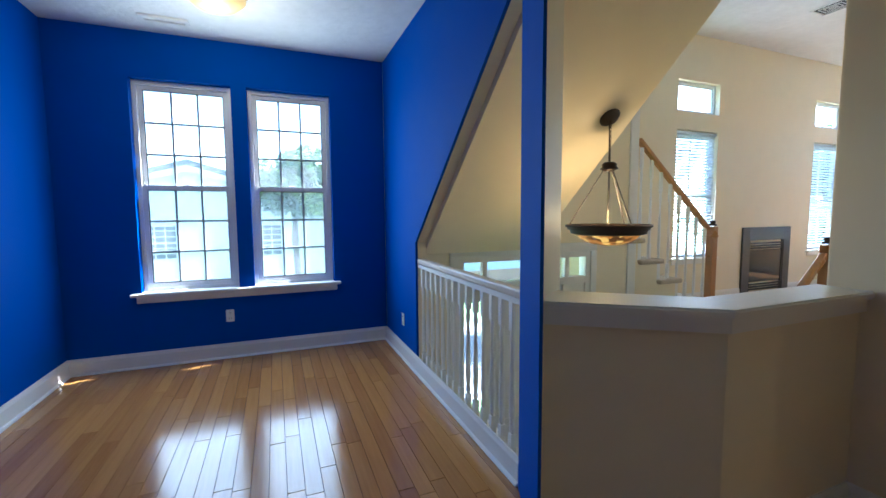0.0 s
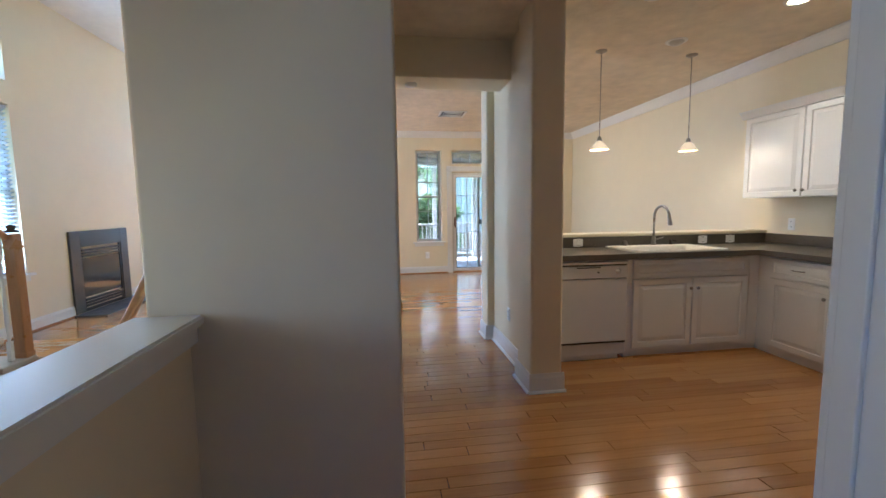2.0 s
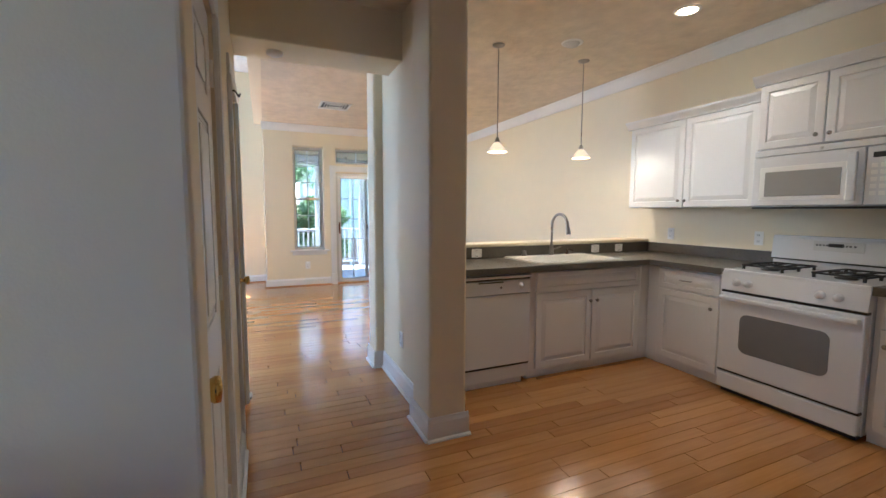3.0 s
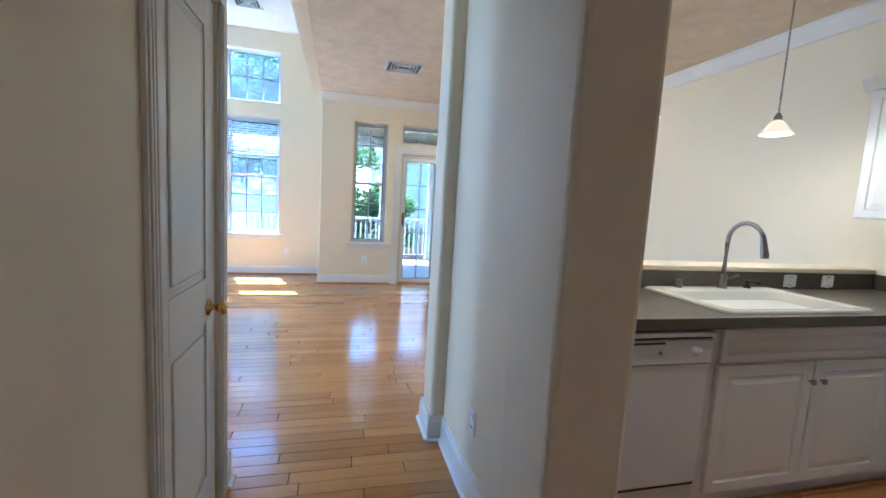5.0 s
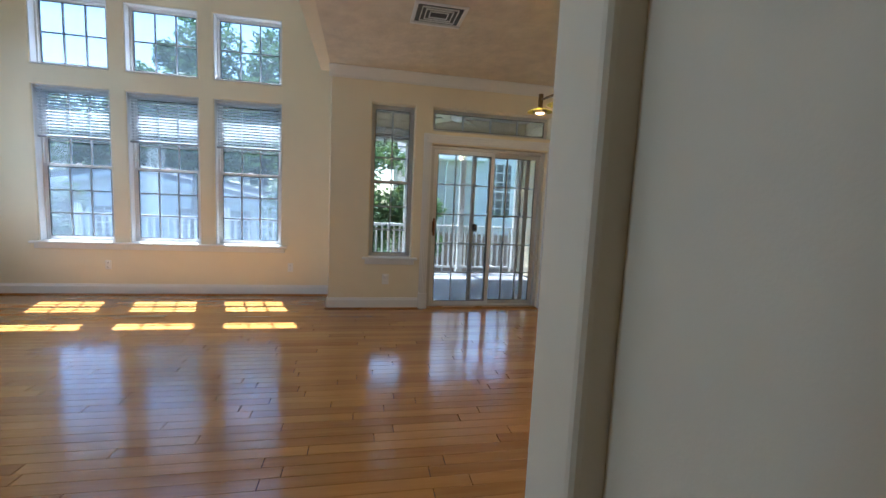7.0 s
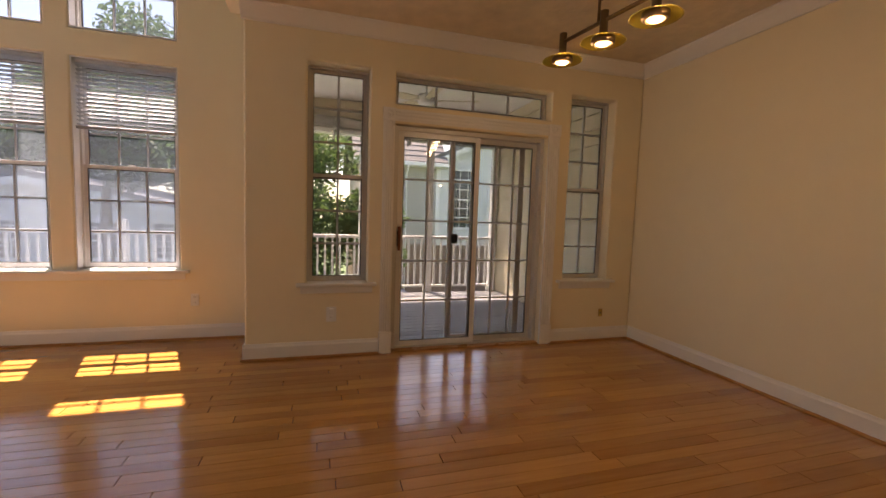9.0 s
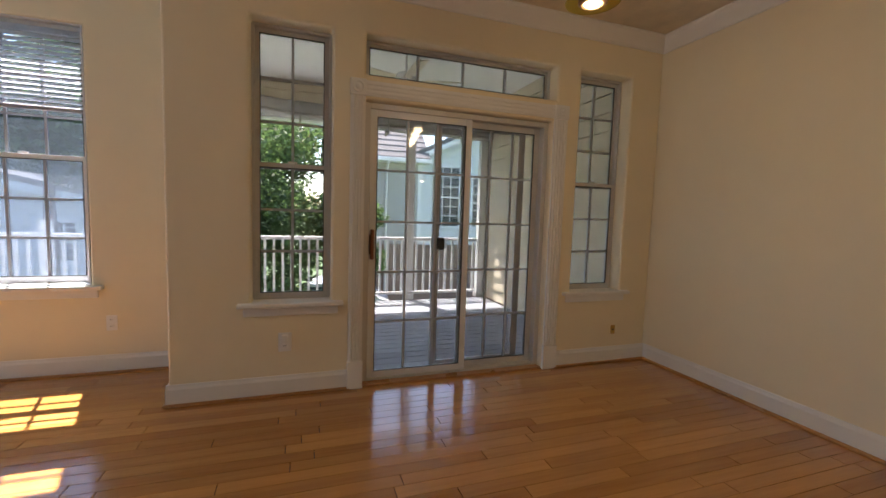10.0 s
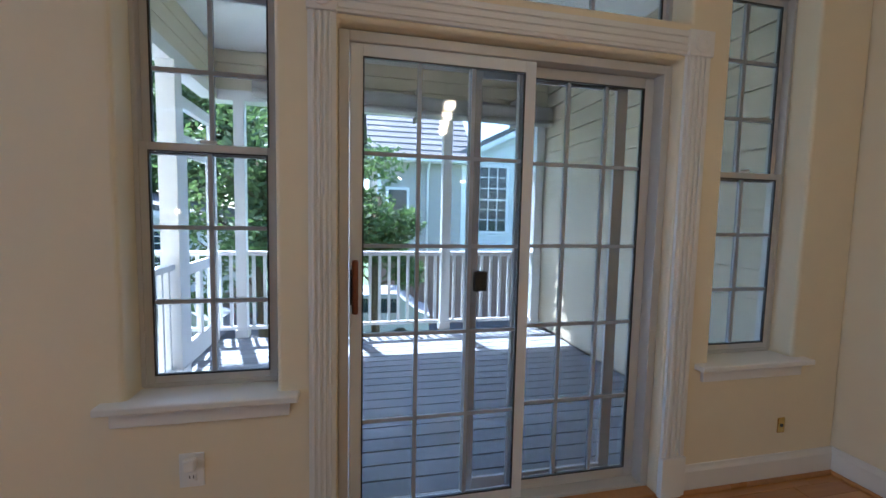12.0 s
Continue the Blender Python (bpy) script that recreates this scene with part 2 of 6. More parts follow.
# ---- builders ----
def mesh_object(name, bm, mat, parent=None):
    me = bpy.data.meshes.new(name)
    bm.to_mesh(me)
    bm.free()
    me.materials.append(mat)
    ob = new(name, me)
    if parent:
        ob.parent = parent
    return ob


def part(name, bm, mat, parent, label=""):
    ob = mesh_object(name, bm, mat, parent)
    if label:
        ob["label"] = label
    return ob


def thing(name, m, label, category, group="", kind=""):
    ob = new(name)
    ob.matrix_world = m
    ob.empty_display_size = 0.1
    return tagged(ob, label, category, group, kind)


def box(bm, x0, x1, y0, y1, z0, z1, bevel=0.0):
    c = bmesh.ops.create_cube(bm, size=1.0)["verts"]
    for v in c:
        v.co = Vector((x0 + (v.co.x + 0.5) * (x1 - x0), y0 + (v.co.y + 0.5) * (y1 - y0), z0 + (v.co.z + 0.5) * (z1 - z0)))
    if bevel:
        es = list({e for v in c for e in v.link_edges})
        bmesh.ops.bevel(bm, geom=es, offset=bevel, segments=2, affect="EDGES", profile=0.5)
    return bm


def boxes(*bs, bevel=0.0):
    bm = bmesh.new()
    for b in bs:
        box(bm, *b, bevel=bevel)
    return bm


def ring(u0, u1, d0, d1, z0, z1, w, wb=None, bevel=0.0):
    """A rectangular frame in the u-z plane, w wide."""
    wb = w if wb is None else wb
    return boxes((u0, u0 + w, d0, d1, z0, z1), (u1 - w, u1, d0, d1, z0, z1), (u0 + w, u1 - w, d0, d1, z1 - w, z1), (u0 + w, u1 - w, d0, d1, z0, z0 + wb), bevel=bevel)


def rod(bm, a, b, r, r2=None, seg=12, caps=True):
    a, b = Vector(a), Vector(b)
    m = Matrix.Translation((a + b) / 2) @ (b - a).to_track_quat("Z", "Y").to_matrix().to_4x4()
    bmesh.ops.create_cone(bm, cap_ends=caps, segments=seg, radius1=r, radius2=r if r2 is None else r2, depth=(b - a).length, matrix=m)
    return bm


def lathe(bm, profile, seg=24, m=None):
    """Turn a profile of (radius, height) round the z axis."""
    m = m or Matrix()
    rings = []
    for r, z in profile:
        rings.append([bm.verts.new(m @ Vector((r * math.cos(2 * math.pi * k / seg), r * math.sin(2 * math.pi * k / seg), z))) for k in range(seg)])
    for p, q in zip(rings, rings[1:]):
        for k in range(seg):
            f = bm.faces.new((p[k], p[(k + 1) % seg], q[(k + 1) % seg], q[k]))
            f.smooth = True
    return bm


def prism(bm, pts, axis, a, b):
    """Push a closed outline along an axis. pts are the other two coordinates in order."""
    def at(p, v):
        return {"x": (v, p[0], p[1]), "y": (p[0], v, p[1]), "z": (p[0], p[1], v)}[axis]
    va = [bm.verts.new(at(p, a)) for p in pts]
    vb = [bm.verts.new(at(p, b)) for p in pts]
    n = len(pts)
    bm.faces.new(va), bm.faces.new(vb[::-1])
    for k in range(n):
        bm.faces.new((va[k], vb[k], vb[(k + 1) % n], va[(k + 1) % n]))
    bmesh.ops.recalc_face_normals(bm, faces=bm.faces[:])
    return bm


def tube(bm, pts, r, seg=10):
    """A round pipe along points."""
    pts = [Vector(p) for p in pts]
    rings = []
    for i, p in enumerate(pts):
        d = (pts[min(i + 1, len(pts) - 1)] - pts[max(i - 1, 0)]).normalized()
        q = d.to_track_quat("Z", "Y").to_matrix()
        rings.append([bm.verts.new(p + q @ Vector((r * math.cos(2 * math.pi * k / seg), r * math.sin(2 * math.pi * k / seg), 0))) for k in range(seg)])
    for a, b in zip(rings, rings[1:]):
        for k in range(seg):
            f = bm.faces.new((a[k], a[(k + 1) % seg], b[(k + 1) % seg], b[k]))
            f.smooth = True
    bm.faces.new(rings[0][::-1]), bm.faces.new(rings[-1])
    return bm


def wall(name, axis, p0, p1, u0, u1, z0, z1, mat, holes=(), label="", bevel=0.0):
    """A wall between p0 and p1 on its axis, from u0 to u1, with holes (u0, u1, z0, z1) through it."""
    us = sorted({u0, u1, *[v for h in holes for v in h[:2]]})
    zs = sorted({z0, z1, *[v for h in holes for v in h[2:]]})
    us, zs = [u for u in us if u0 <= u <= u1], [z for z in zs if z0 <= z <= z1]
    bm = bmesh.new()
    vs = {}
    solid = {(i, k): not any(h[0] - 1e-6 <= us[i] and us[i + 1] <= h[1] + 1e-6 and h[2] - 1e-6 <= zs[k] and zs[k + 1] <= h[3] + 1e-6 for h in holes) for i in range(len(us) - 1) for k in range(len(zs) - 1)}
    def v(i, k, p):
        if (i, k, p) not in vs:
            vs[i, k, p] = bm.verts.new((p, us[i], zs[k]) if axis == "x" else (us[i], p, zs[k]))
        return vs[i, k, p]
    for (i, k), on in solid.items():
        if not on:
            continue
        bm.faces.new([v(*q, p0) for q in ((i, k), (i + 1, k), (i + 1, k + 1), (i, k + 1))])
        bm.faces.new([v(*q, p1) for q in ((i, k), (i + 1, k), (i + 1, k + 1), (i, k + 1))])
        for di, dk, e in ((-1, 0, ((i, k), (i, k + 1))), (1, 0, ((i + 1, k), (i + 1, k + 1))), (0, -1, ((i, k), (i + 1, k))), (0, 1, ((i, k + 1), (i + 1, k + 1)))):
            if not solid.get((i + di, k + dk), False):
                bm.faces.new([v(*e[0], p0), v(*e[1], p0), v(*e[1], p1), v(*e[0], p1)])
    bmesh.ops.recalc_face_normals(bm, faces=bm.faces[:])
    if bevel:
        es = [e for e in bm.edges if len(e.link_faces) == 2 and e.calc_face_angle() > 1.0]
        bmesh.ops.bevel(bm, geom=es, offset=bevel, segments=3, affect="EDGES", profile=0.5)
    return tagged(mesh_object(name, bm, mat), label or "smooth painted plaster wall", "wall", kind="structure")


def slab(name, x0, x1, y0, y1, z0, z1, mat, label, category, bevel=0.0):
    return tagged(mesh_object(name, boxes((x0, x1, y0, y1, z0, z1), bevel=bevel), mat), label, category, kind="structure")


EAST = Matrix(((0, 1, 0, 0), (-1, 0, 0, 0), (0, 0, 1, 0), (0, 0, 0, 1)))


def east(x):
    """A frame whose first axis runs along -y and whose second points outdoors, on a wall at x."""
    return Matrix.Translation((x, 0, 0)) @ EAST


def north(y):
    return Matrix.Translation((0, y, 0))


def sash(win, name, u0, u1, z0, z1, d, cols, rows, mat, fw=0.04, mw=0.016, glass=GLASS, bars=None):
    s = part(name, ring(u0, u1, d, d + 0.03, z0, z1, fw, bevel=0.003), mat, win)
    gu, gz = (u1 - u0 - 2 * fw) / cols, (z1 - z0 - 2 * fw) / rows
    for i in range(1, cols):
        part("muntin", boxes((u0 + fw + gu * i - mw / 2, u0 + fw + gu * i + mw / 2, d + 0.004, d + 0.026, z0 + fw, z1 - fw)), bars or mat, s)
    for k in range(1, rows):
        part("muntin", boxes((u0 + fw, u1 - fw, d + 0.006, d + 0.024, z0 + fw + gz * k - mw / 2, z0 + fw + gz * k + mw / 2)), bars or mat, s)
    if bars:
        part("gasket", ring(u0 + fw - 0.001, u1 - fw + 0.001, d - 0.0015, d + 0.012, z0 + fw - 0.001, z1 - fw + 0.001, 0.006), BLACK, s)
    for i in range(cols):
        for k in range(rows):
            p = part("pane", boxes((u0 + fw + gu * i - 0.002, u0 + fw + gu * (i + 1) + 0.002, d + 0.0135, d + 0.0165, z0 + fw + gz * k - 0.002, z0 + fw + gz * (k + 1) + 0.002)), glass, s)
            p.visible_shadow = False
    return s


def window(name, m, u0, u1, z0, z1, cols, rows, label, mat=VINYL, hung=True, depth=0.12, fw=0.035, glass=GLASS, bars=None, liner=False, sw=0.04):
    win = thing(name, m, label, "window", kind="structure")
    if liner:
        part("jamb_liner", ring(u0 + 0.001, u1 - 0.001, 0.006, depth - 0.001, z0 + 0.005, z1 - 0.001, 0.009), mat, win)
    part("window_frame", ring(u0, u1, depth, depth + 0.075, z0, z1, fw, bevel=0.003), mat, win)
    if hung:
        zm = (z0 + z1) / 2
        sash(win, "upper_sash", u0 + fw, u1 - fw, zm - 0.02, z1 - fw, depth + 0.036, cols, rows, mat, fw=sw, glass=glass, bars=bars)
        low = sash(win, "lower_sash", u0 + fw, u1 - fw, z0 + fw, zm + 0.02, depth + 0.002, cols, rows, mat, fw=sw, glass=glass, bars=bars)
        part("latch", boxes(((u0 + u1) / 2 - 0.03, (u0 + u1) / 2 + 0.03, depth - 0.008, depth + 0.002, zm + 0.021, zm + 0.034), bevel=0.003), mat, low)
    else:
        sash(win, "sash", u0 + fw, u1 - fw, z0 + fw, z1 - fw, depth + 0.02, cols, rows, mat, fw=0.02, glass=glass, bars=bars)
    return win


def sill(m, u0, u1, z, mat=WHITE, out=0.055, label="white painted wooden window sill with apron"):
    s = thing("window_sill", m, label, "window sill", kind="structure")
    part("stool", boxes((u0, u1, -out, 0.118, z - 0.024, z + 0.004), bevel=0.006), mat, s)
    part("apron", boxes((u0 + 0.035, u1 - 0.035, -0.018, -0.001, z - 0.085, z - 0.025), bevel=0.004), mat, s)


def baseboard(points, label="tall white painted baseboard", h=0.14, t=0.016, mat=WHITE, shoe=False):
    """A skirting with an eased top along wall points; the room lies to the left of the way walked."""
    for a, b in zip(points, points[1:]):
        a, b = Vector((*a, 0)), Vector((*b, 0))
        d = (b - a).normalized()
        m = Matrix.Translation(a) @ Matrix.Rotation(math.atan2(d.y, d.x), 4, "Z")
        bm = prism(bmesh.new(), [(0, 0.003), (t, 0.003), (t, h - 0.03), (t - 0.006, h - 0.015), (t - 0.009, h), (0, h)], "x", -0.013, (b - a).length + 0.013)
        ob = tagged(mesh_object("baseboard", bm, mat), label, "baseboard", kind="structure")
        ob.matrix_world = m
        bm = prism(bmesh.new(), [(t + 0.001, 0.002), (t + 0.017, 0.002), (t + 0.016, 0.009), (t + 0.01, 0.016), (t + 0.001, 0.019)], "x", -0.02, (b - a).length + 0.02)
        ob = tagged(mesh_object("trim_shoe_moulding", bm, OAK if shoe else mat), "oak quarter-round at the foot of the baseboard" if shoe else "white quarter-round at the foot of the baseboard", "moulding", kind="structure")
        ob.matrix_world = m


def crown(points, z, mat=WHITE):
    for a, b in zip(points, points[1:]):
        a, b = Vector((*a, z)), Vector((*b, z))
        d = (b - a).normalized()
        m = Matrix.Translation(a) @ Matrix.Rotation(math.atan2(d.y, d.x), 4, "Z")
        bm = prism(bmesh.new(), [(0, -0.002), (0.1, -0.002), (0.1, -0.014), (0.085, -0.022), (0.06, -0.06), (0.025, -0.1), (0.018, -0.118), (0, -0.118)], "x", 0, (b - a).length)
        ob = tagged(mesh_object("crown_moulding", bm, mat), "white painted crown moulding below the ceiling", "moulding", kind="structure")
        ob.matrix_world = m

# ---- structure ----
YN, YS, XW, XE, XD = 4.42, -3.5, -1.45, 10.23, 9.5   # north, south, west, living east, door wall
ZL, ZD, ZB = 3.82, 2.83, 2.88                        # living, dining and blue room ceilings
ZK = 2.83
SOFF = 2.375                                         # hall header

# floor base sheets
bm = boxes((XW - 0.2, 1.35, -1.6, YN, -0.2, -0.015), (1.35, 4.75, -3.6, 1.2, -0.2, -0.015), (4.75, XD + 0.1, -3.6, YN, -0.2, -0.015), (XD + 0.1, XE + 0.1, 0.26, YN, -0.2, -0.015))
floor = tagged(mesh_object("floor", bm, SUBFLOOR), "glossy honey oak strip floor", "floor", kind="structure")

# blue room
wall("wall_blue_north", "y", YN, YN + 0.16, XW - 0.15, 1.275, -0.2, 4.0, BLUE, [(-0.9, -0.13, 0.66, 2.5), (0.0, 0.74, 0.66, 2.5)], "deep blue painted wall with two windows")
wall("wall_blue_west", "x", XW - 0.15, XW, -1.6, YN, -0.2, 4.0, BLUE, (), "deep blue painted wall")
bm = prism(bmesh.new(), [(YN, -0.0), (3.41, 0.0), (3.41, 1.10), (1.3, 2.90), (1.3, 3.0), (YN, 3.0)], "x", 1.277, 1.297)
tagged(mesh_object("wall_blue_east", bm, BLUE), "deep blue painted wall cut along the stair slope", "wall", kind="structure")
bm = prism(bmesh.new(), [(YN, -1.5), (3.41, -1.5), (3.41, 1.10), (1.3, 2.90), (1.3, 3.0), (YN, 3.0)], "x", 1.299, 1.375)
tagged(mesh_object("wall_stair_lining", bm, CREAM), "cream painted stair side lining", "wall", kind="structure")
slab("ceiling_blue_room", XW, 1.62, -1.6, YN, ZB, ZB + 0.1, CEILW, "white textured plaster ceiling", "ceiling")
window("window_1", north(YN), -0.9, -0.13, 0.66, 2.5, 3, 3, "white vinyl double-hung window in the blue wall", depth=0.085, glass=DIMMED, bars=GRILLE)
window("window_2", north(YN), 0.0, 0.74, 0.66, 2.5, 3, 3, "white vinyl double-hung window in the blue wall", depth=0.085, glass=DIMMED, bars=GRILLE)
sill(north(YN), -0.97, 0.8, 0.66, out=0.06)
baseboard([(1.275, 1.8), (1.275, YN), (XW, YN), (XW, -1.6)])

# the post and the half wall round the stairwell
bm = prism(bmesh.new(), [(1.255, 1.745), (1.122, 1.413), (1.44, 1.72), (1.44, 1.76), (1.3, 1.76)], "z", 0, ZB)
tagged(mesh_object("wall_post", bm, CREAM), "cream painted plaster post", "wall", kind="structure")
bm = prism(bmesh.new(), [(1.248, 1.762), (1.108, 1.405), (1.126, 1.408), (1.26, 1.742), (1.32, 1.763), (1.32, 1.775)], "z", 0, ZB)
tagged(mesh_object("trim_post_blue", bm, BLUE), "blue painted face of the post", "trim", kind="structure")
half = [(1.15, 1.455), (1.68, 1.085), (2.515, 1.085), (2.515, 1.2), (1.73, 1.2), (1.3, 1.56)]
bm = prism(bmesh.new(), half, "z", 0, 0.945)
tagged(mesh_object("wall_half", bm, CREAM), "cream painted half wall beside the stairwell", "wall", kind="structure")
cap = [(1.118, 1.43), (1.645, 1.035), (2.512, 1.035), (2.512, 1.245), (1.75, 1.245), (1.32, 1.6)]
bm = prism(bmesh.new(), cap, "z", 0.966, 1.0)
bmesh.ops.bevel(bm, geom=[e for e in bm.edges], offset=0.008, segments=2, affect="EDGES")
ledge = thing("ledge", Matrix(), "wide white painted wooden ledge on the half wall", "ledge", kind="structure")
part("cap_board", bm, WHITE, ledge)
part("moulding", prism(bmesh.new(), [(1.13, 1.438), (1.66, 1.06), (2.512, 1.06), (2.512, 1.0845), (1.678, 1.0845), (1.148, 1.455)], "z", 0.91, 0.965), WHITE, ledge)
baseboard([(2.515, 1.085), (1.68, 1.085), (1.15, 1.455)])

# closet block between hall and stairwell
wall("wall_block", "x", 2.515, 2.63, 0.41, 1.21, 0, ZL, CREAM, (), "greyish cream painted wall end", bevel=0.012)
wall("wall_block_back", "y", 1.10, 1.21, 2.63, 4.93, -1.5, ZL, CREAM)
wall("wall_hall_north", "y", 0.45, 0.56, 2.632, 4.93, 0, ZL, CREAM, [(2.655, 3.455, 0, 2.03), (4.215, 4.787, 0, 2.03)], "cream hall wall with two doors")
wall("wall_block_east", "x", 4.82, 4.93, 0.56, 1.10, 0, ZL, CREAM)
baseboard([(2.515, 0.42), (2.515, 1.085)])
baseboard([(4.135, 0.45), (3.565, 0.45)]), baseboard([(4.93, 0.45), (4.88, 0.45)])
baseboard([(4.93, 1.21), (4.93, 0.45)])

# wall between hall and kitchen, with header
wall("wall_kitchen_end", "y", -0.78, -0.545, 3.86, 4.16, 0, ZK, CREAM, (), "cream painted wall end with eased corners", bevel=0.02)
wall("wall_kitchen_hall", "y", -0.775, -0.62, 4.15, 5.15, 0, ZK, CREAM)
wall("wall_hall_jamb", "y", -0.80, -0.545, 5.12, 5.345, 0, ZD, CREAM, (), "cream painted pilaster", bevel=0.022)
slab("beam", 4.57, 4.93, -0.625, 0.455, SOFF, ZL, CREAM, "cream painted header across the hall", "beam", 0.01)
slab("ceiling_hall", 1.6, 4.58, -0.7, 0.5, 2.69, 2.79, CEIL, "cream textured hall ceiling", "ceiling")
baseboard([(4.16, -0.545), (3.86, -0.545), (3.86, -0.78)][::-1])
baseboard([(4.16, -0.62), (5.12, -0.62)]), baseboard([(5.12, -0.62), (5.12, -0.545), (5.345, -0.545), (5.345, -0.80)])

# outer and inner long walls
wall("wall_south", "y", YS - 0.15, YS, 1.2, XD + 0.2, -0.2, 4.0, CREAM, (), "long cream painted wall of kitchen and dining room")
wall("wall_entry", "x", 1.48, 1.62, -3.5, -0.30, 0, 2.95, CREAM)
wall("wall_west_end", "y", -1.75, -1.6, XW - 0.15, 1.5, 0, 2.95, CREAM)
bm = boxes((1.46, 1.64, -0.3, -0.217, 0, 2.2), (1.635, 1.655, -0.34, -0.212, 0, 2.2), (1.625, 1.66, -0.242, -0.234, 0, 2.2), (1.6, 1.64, -0.218, -0.208, 0, 2.2), bevel=0.003)
tagged(mesh_object("trim_doorway", bm, WHITE), "white painted fluted casing at the kitchen entry", "trim", kind="structure")
slab("ceiling_kitchen", 1.5, 5.2, YS, -0.55, ZK, ZK + 0.1, CEIL, "cream stippled kitchen ceiling", "ceiling")
slab("ceiling_dining", 5.202, XD + 0.2, YS, 0.29, ZD, ZD + 0.12, CEIL, "cream stippled dining room ceiling", "ceiling")
wall("wall_dining_upper", "y", 0.275, 0.40, 4.935, XD + 0.2, ZD - 0.004, ZL, CREAM)
wall("wall_door", "x", XD, XD + 0.2, YS, 0.275, -0.2, 4.0, CREAM, [(-2.42, -0.93, 0, 2.035), (-2.45, -0.93, 2.2, 2.47), (-0.71, -0.2, 0.64, 2.47), (-3.18, -2.67, 0.64, 2.47)], "cream painted wall with sliding door and side windows", 0.016)
wall("wall_return", "y", 0.24, 0.275, XD + 0.2, XE + 0.2, -0.2, 4.0, CREAM)
WINS = [(0.94, 1.74), (1.92, 2.72), (2.9, 3.7)]
wall("wall_east", "x", XE, XE + 0.2, 0.275, YN, -0.2, 4.0, CREAM, [(a, b, z0, z1) for a, b in WINS for z0, z1 in ((0.66, 2.5), (2.73, 3.52))], "cream painted living room wall with six windows", 0.016)
wall("wall_north", "y", YN, YN + 0.16, 1.275, XE + 0.2, -1.5, 4.0, CREAM, [(5.48, 6.33, 0.66, 2.5), (5.48, 6.33, 2.75, 3.19), (8.7, 9.55, 0.66, 2.5), (8.7, 9.55, 2.75, 3.19), (1.5, 3.5, -1.5, 1.0)], "cream painted living room wall with fireplace")
slab("ceiling_living", 1.35, XE + 0.2, -0.6, YN + 0.1, ZL, ZL + 0.12, CEILW, "white living room ceiling", "ceiling")
crown([(5.2, YS), (XD, YS), (XD, 0.29)], ZD)
crown([(1.62, YS), (5.2, YS)], ZK)
baseboard([(5.1, YS), (XD, YS), (XD, -2.55)], shoe=True), baseboard([(XD, -0.82), (XD, 0.275), (XE, 0.275), (XE, YN), (8.18, YN)], shoe=True)
baseboard([(6.97, YN), (5.2, YN)], shoe=True)
for a, b in WINS:
    w3 = window("window_3", east(XE), -b, -a, 0.66, 2.5, 3, 3, "white double-hung living room window with raised blind", depth=0.1, glass=GLARED, bars=GRILLE, liner=True, fw=0.028, sw=0.034)
    part("insect_screen", boxes((-b + 0.04, -a - 0.04, 0.178, 0.179, 0.70, 1.6)), SCREEN, w3).visible_shadow = False
    window("window_4", east(XE), -b, -a, 2.73, 3.52, 3, 2, "white fixed transom window high in the wall", hung=False, depth=0.1, glass=GLARED, bars=GRILLE, liner=True, fw=0.028, sw=0.034)
sill(east(XE), -3.79, -0.86, 0.66)
for a in (5.48, 8.7):
    window("window_5", north(YN), a, a + 0.85, 0.66, 2.5, 2, 3, "white double-hung window beside the fireplace", depth=0.07, glass=CLEAR)
    window("window_6", north(YN), a, a + 0.85, 2.75, 3.19, 1, 1, "white fixed upper window", hung=False, depth=0.07, glass=CLEAR)
    sill(north(YN), a - 0.06, a + 0.91, 0.66)
window("window_7", east(XD), 0.2, 0.71, 0.64, 2.47, 2, 3, "narrow double-hung window beside the sliding door", mat=ALU, bars=GRILLE, fw=0.018, sw=0.03)
window("window_8", east(XD), 2.67, 3.18, 0.64, 2.47, 2, 3, "narrow double-hung window beside the sliding door", mat=ALU, bars=GRILLE, fw=0.018, sw=0.03)
window("window_9", east(XD), 0.93, 2.45, 2.2, 2.47, 4, 1, "long transom window over the sliding door", mat=ALU, hung=False, bars=GRILLE, fw=0.02)
sill(east(XD), 0.12, 0.79, 0.64), sill(east(XD), 2.59, 3.26, 0.64)

# soffit of the upper flight over the stairwell, the stairwell's walls and floor
bm = prism(bmesh.new(), [(3.47, 0.99), (1.3, 2.84), (1.3, 2.98), (3.47, 1.13)], "x", 1.376, 2.48)
tagged(mesh_object("ceiling_soffit", bm, CREAM), "cream sloped underside of the upper stairs", "ceiling", kind="structure")
wall("wall_stairwell_north", "y", 3.6, 3.68, 1.375, 3.78, -1.5, ZL, CREAM, [(1.74, 3.26, -1.45, 0.94)], "cream wall above the front door")
wall("wall_stairwell_south", "y", 1.21, 1.30, 1.36, 4.7, -1.5, -0.0, CREAM)
wall("wall_stairwell_west", "x", 1.36, 1.376, 1.2, 3.6, -1.5, -0.0, CREAM)
slab("floor_foyer", 1.3, 4.8, 1.1, 3.7, -1.55, -1.45, CARPET, "beige foyer floor below", "floor")
slab("wall_stairwell_edge", 4.7, 4.75, 1.2, 3.6, -1.5, -0.004, CREAM, "cream edge below the living floor", "wall")
slab("trim_rail_base", 1.262, 1.40, 1.78, 3.405, 0.0, 0.045, WHITE, "white painted shoe board under the balusters", "trim", 0.006)
slab("trim_stair_post", 3.78, 3.9, 3.585, 3.70, -1.5, ZL, WHITE, "white painted corner trim of the stair wall", "trim", 0.008)

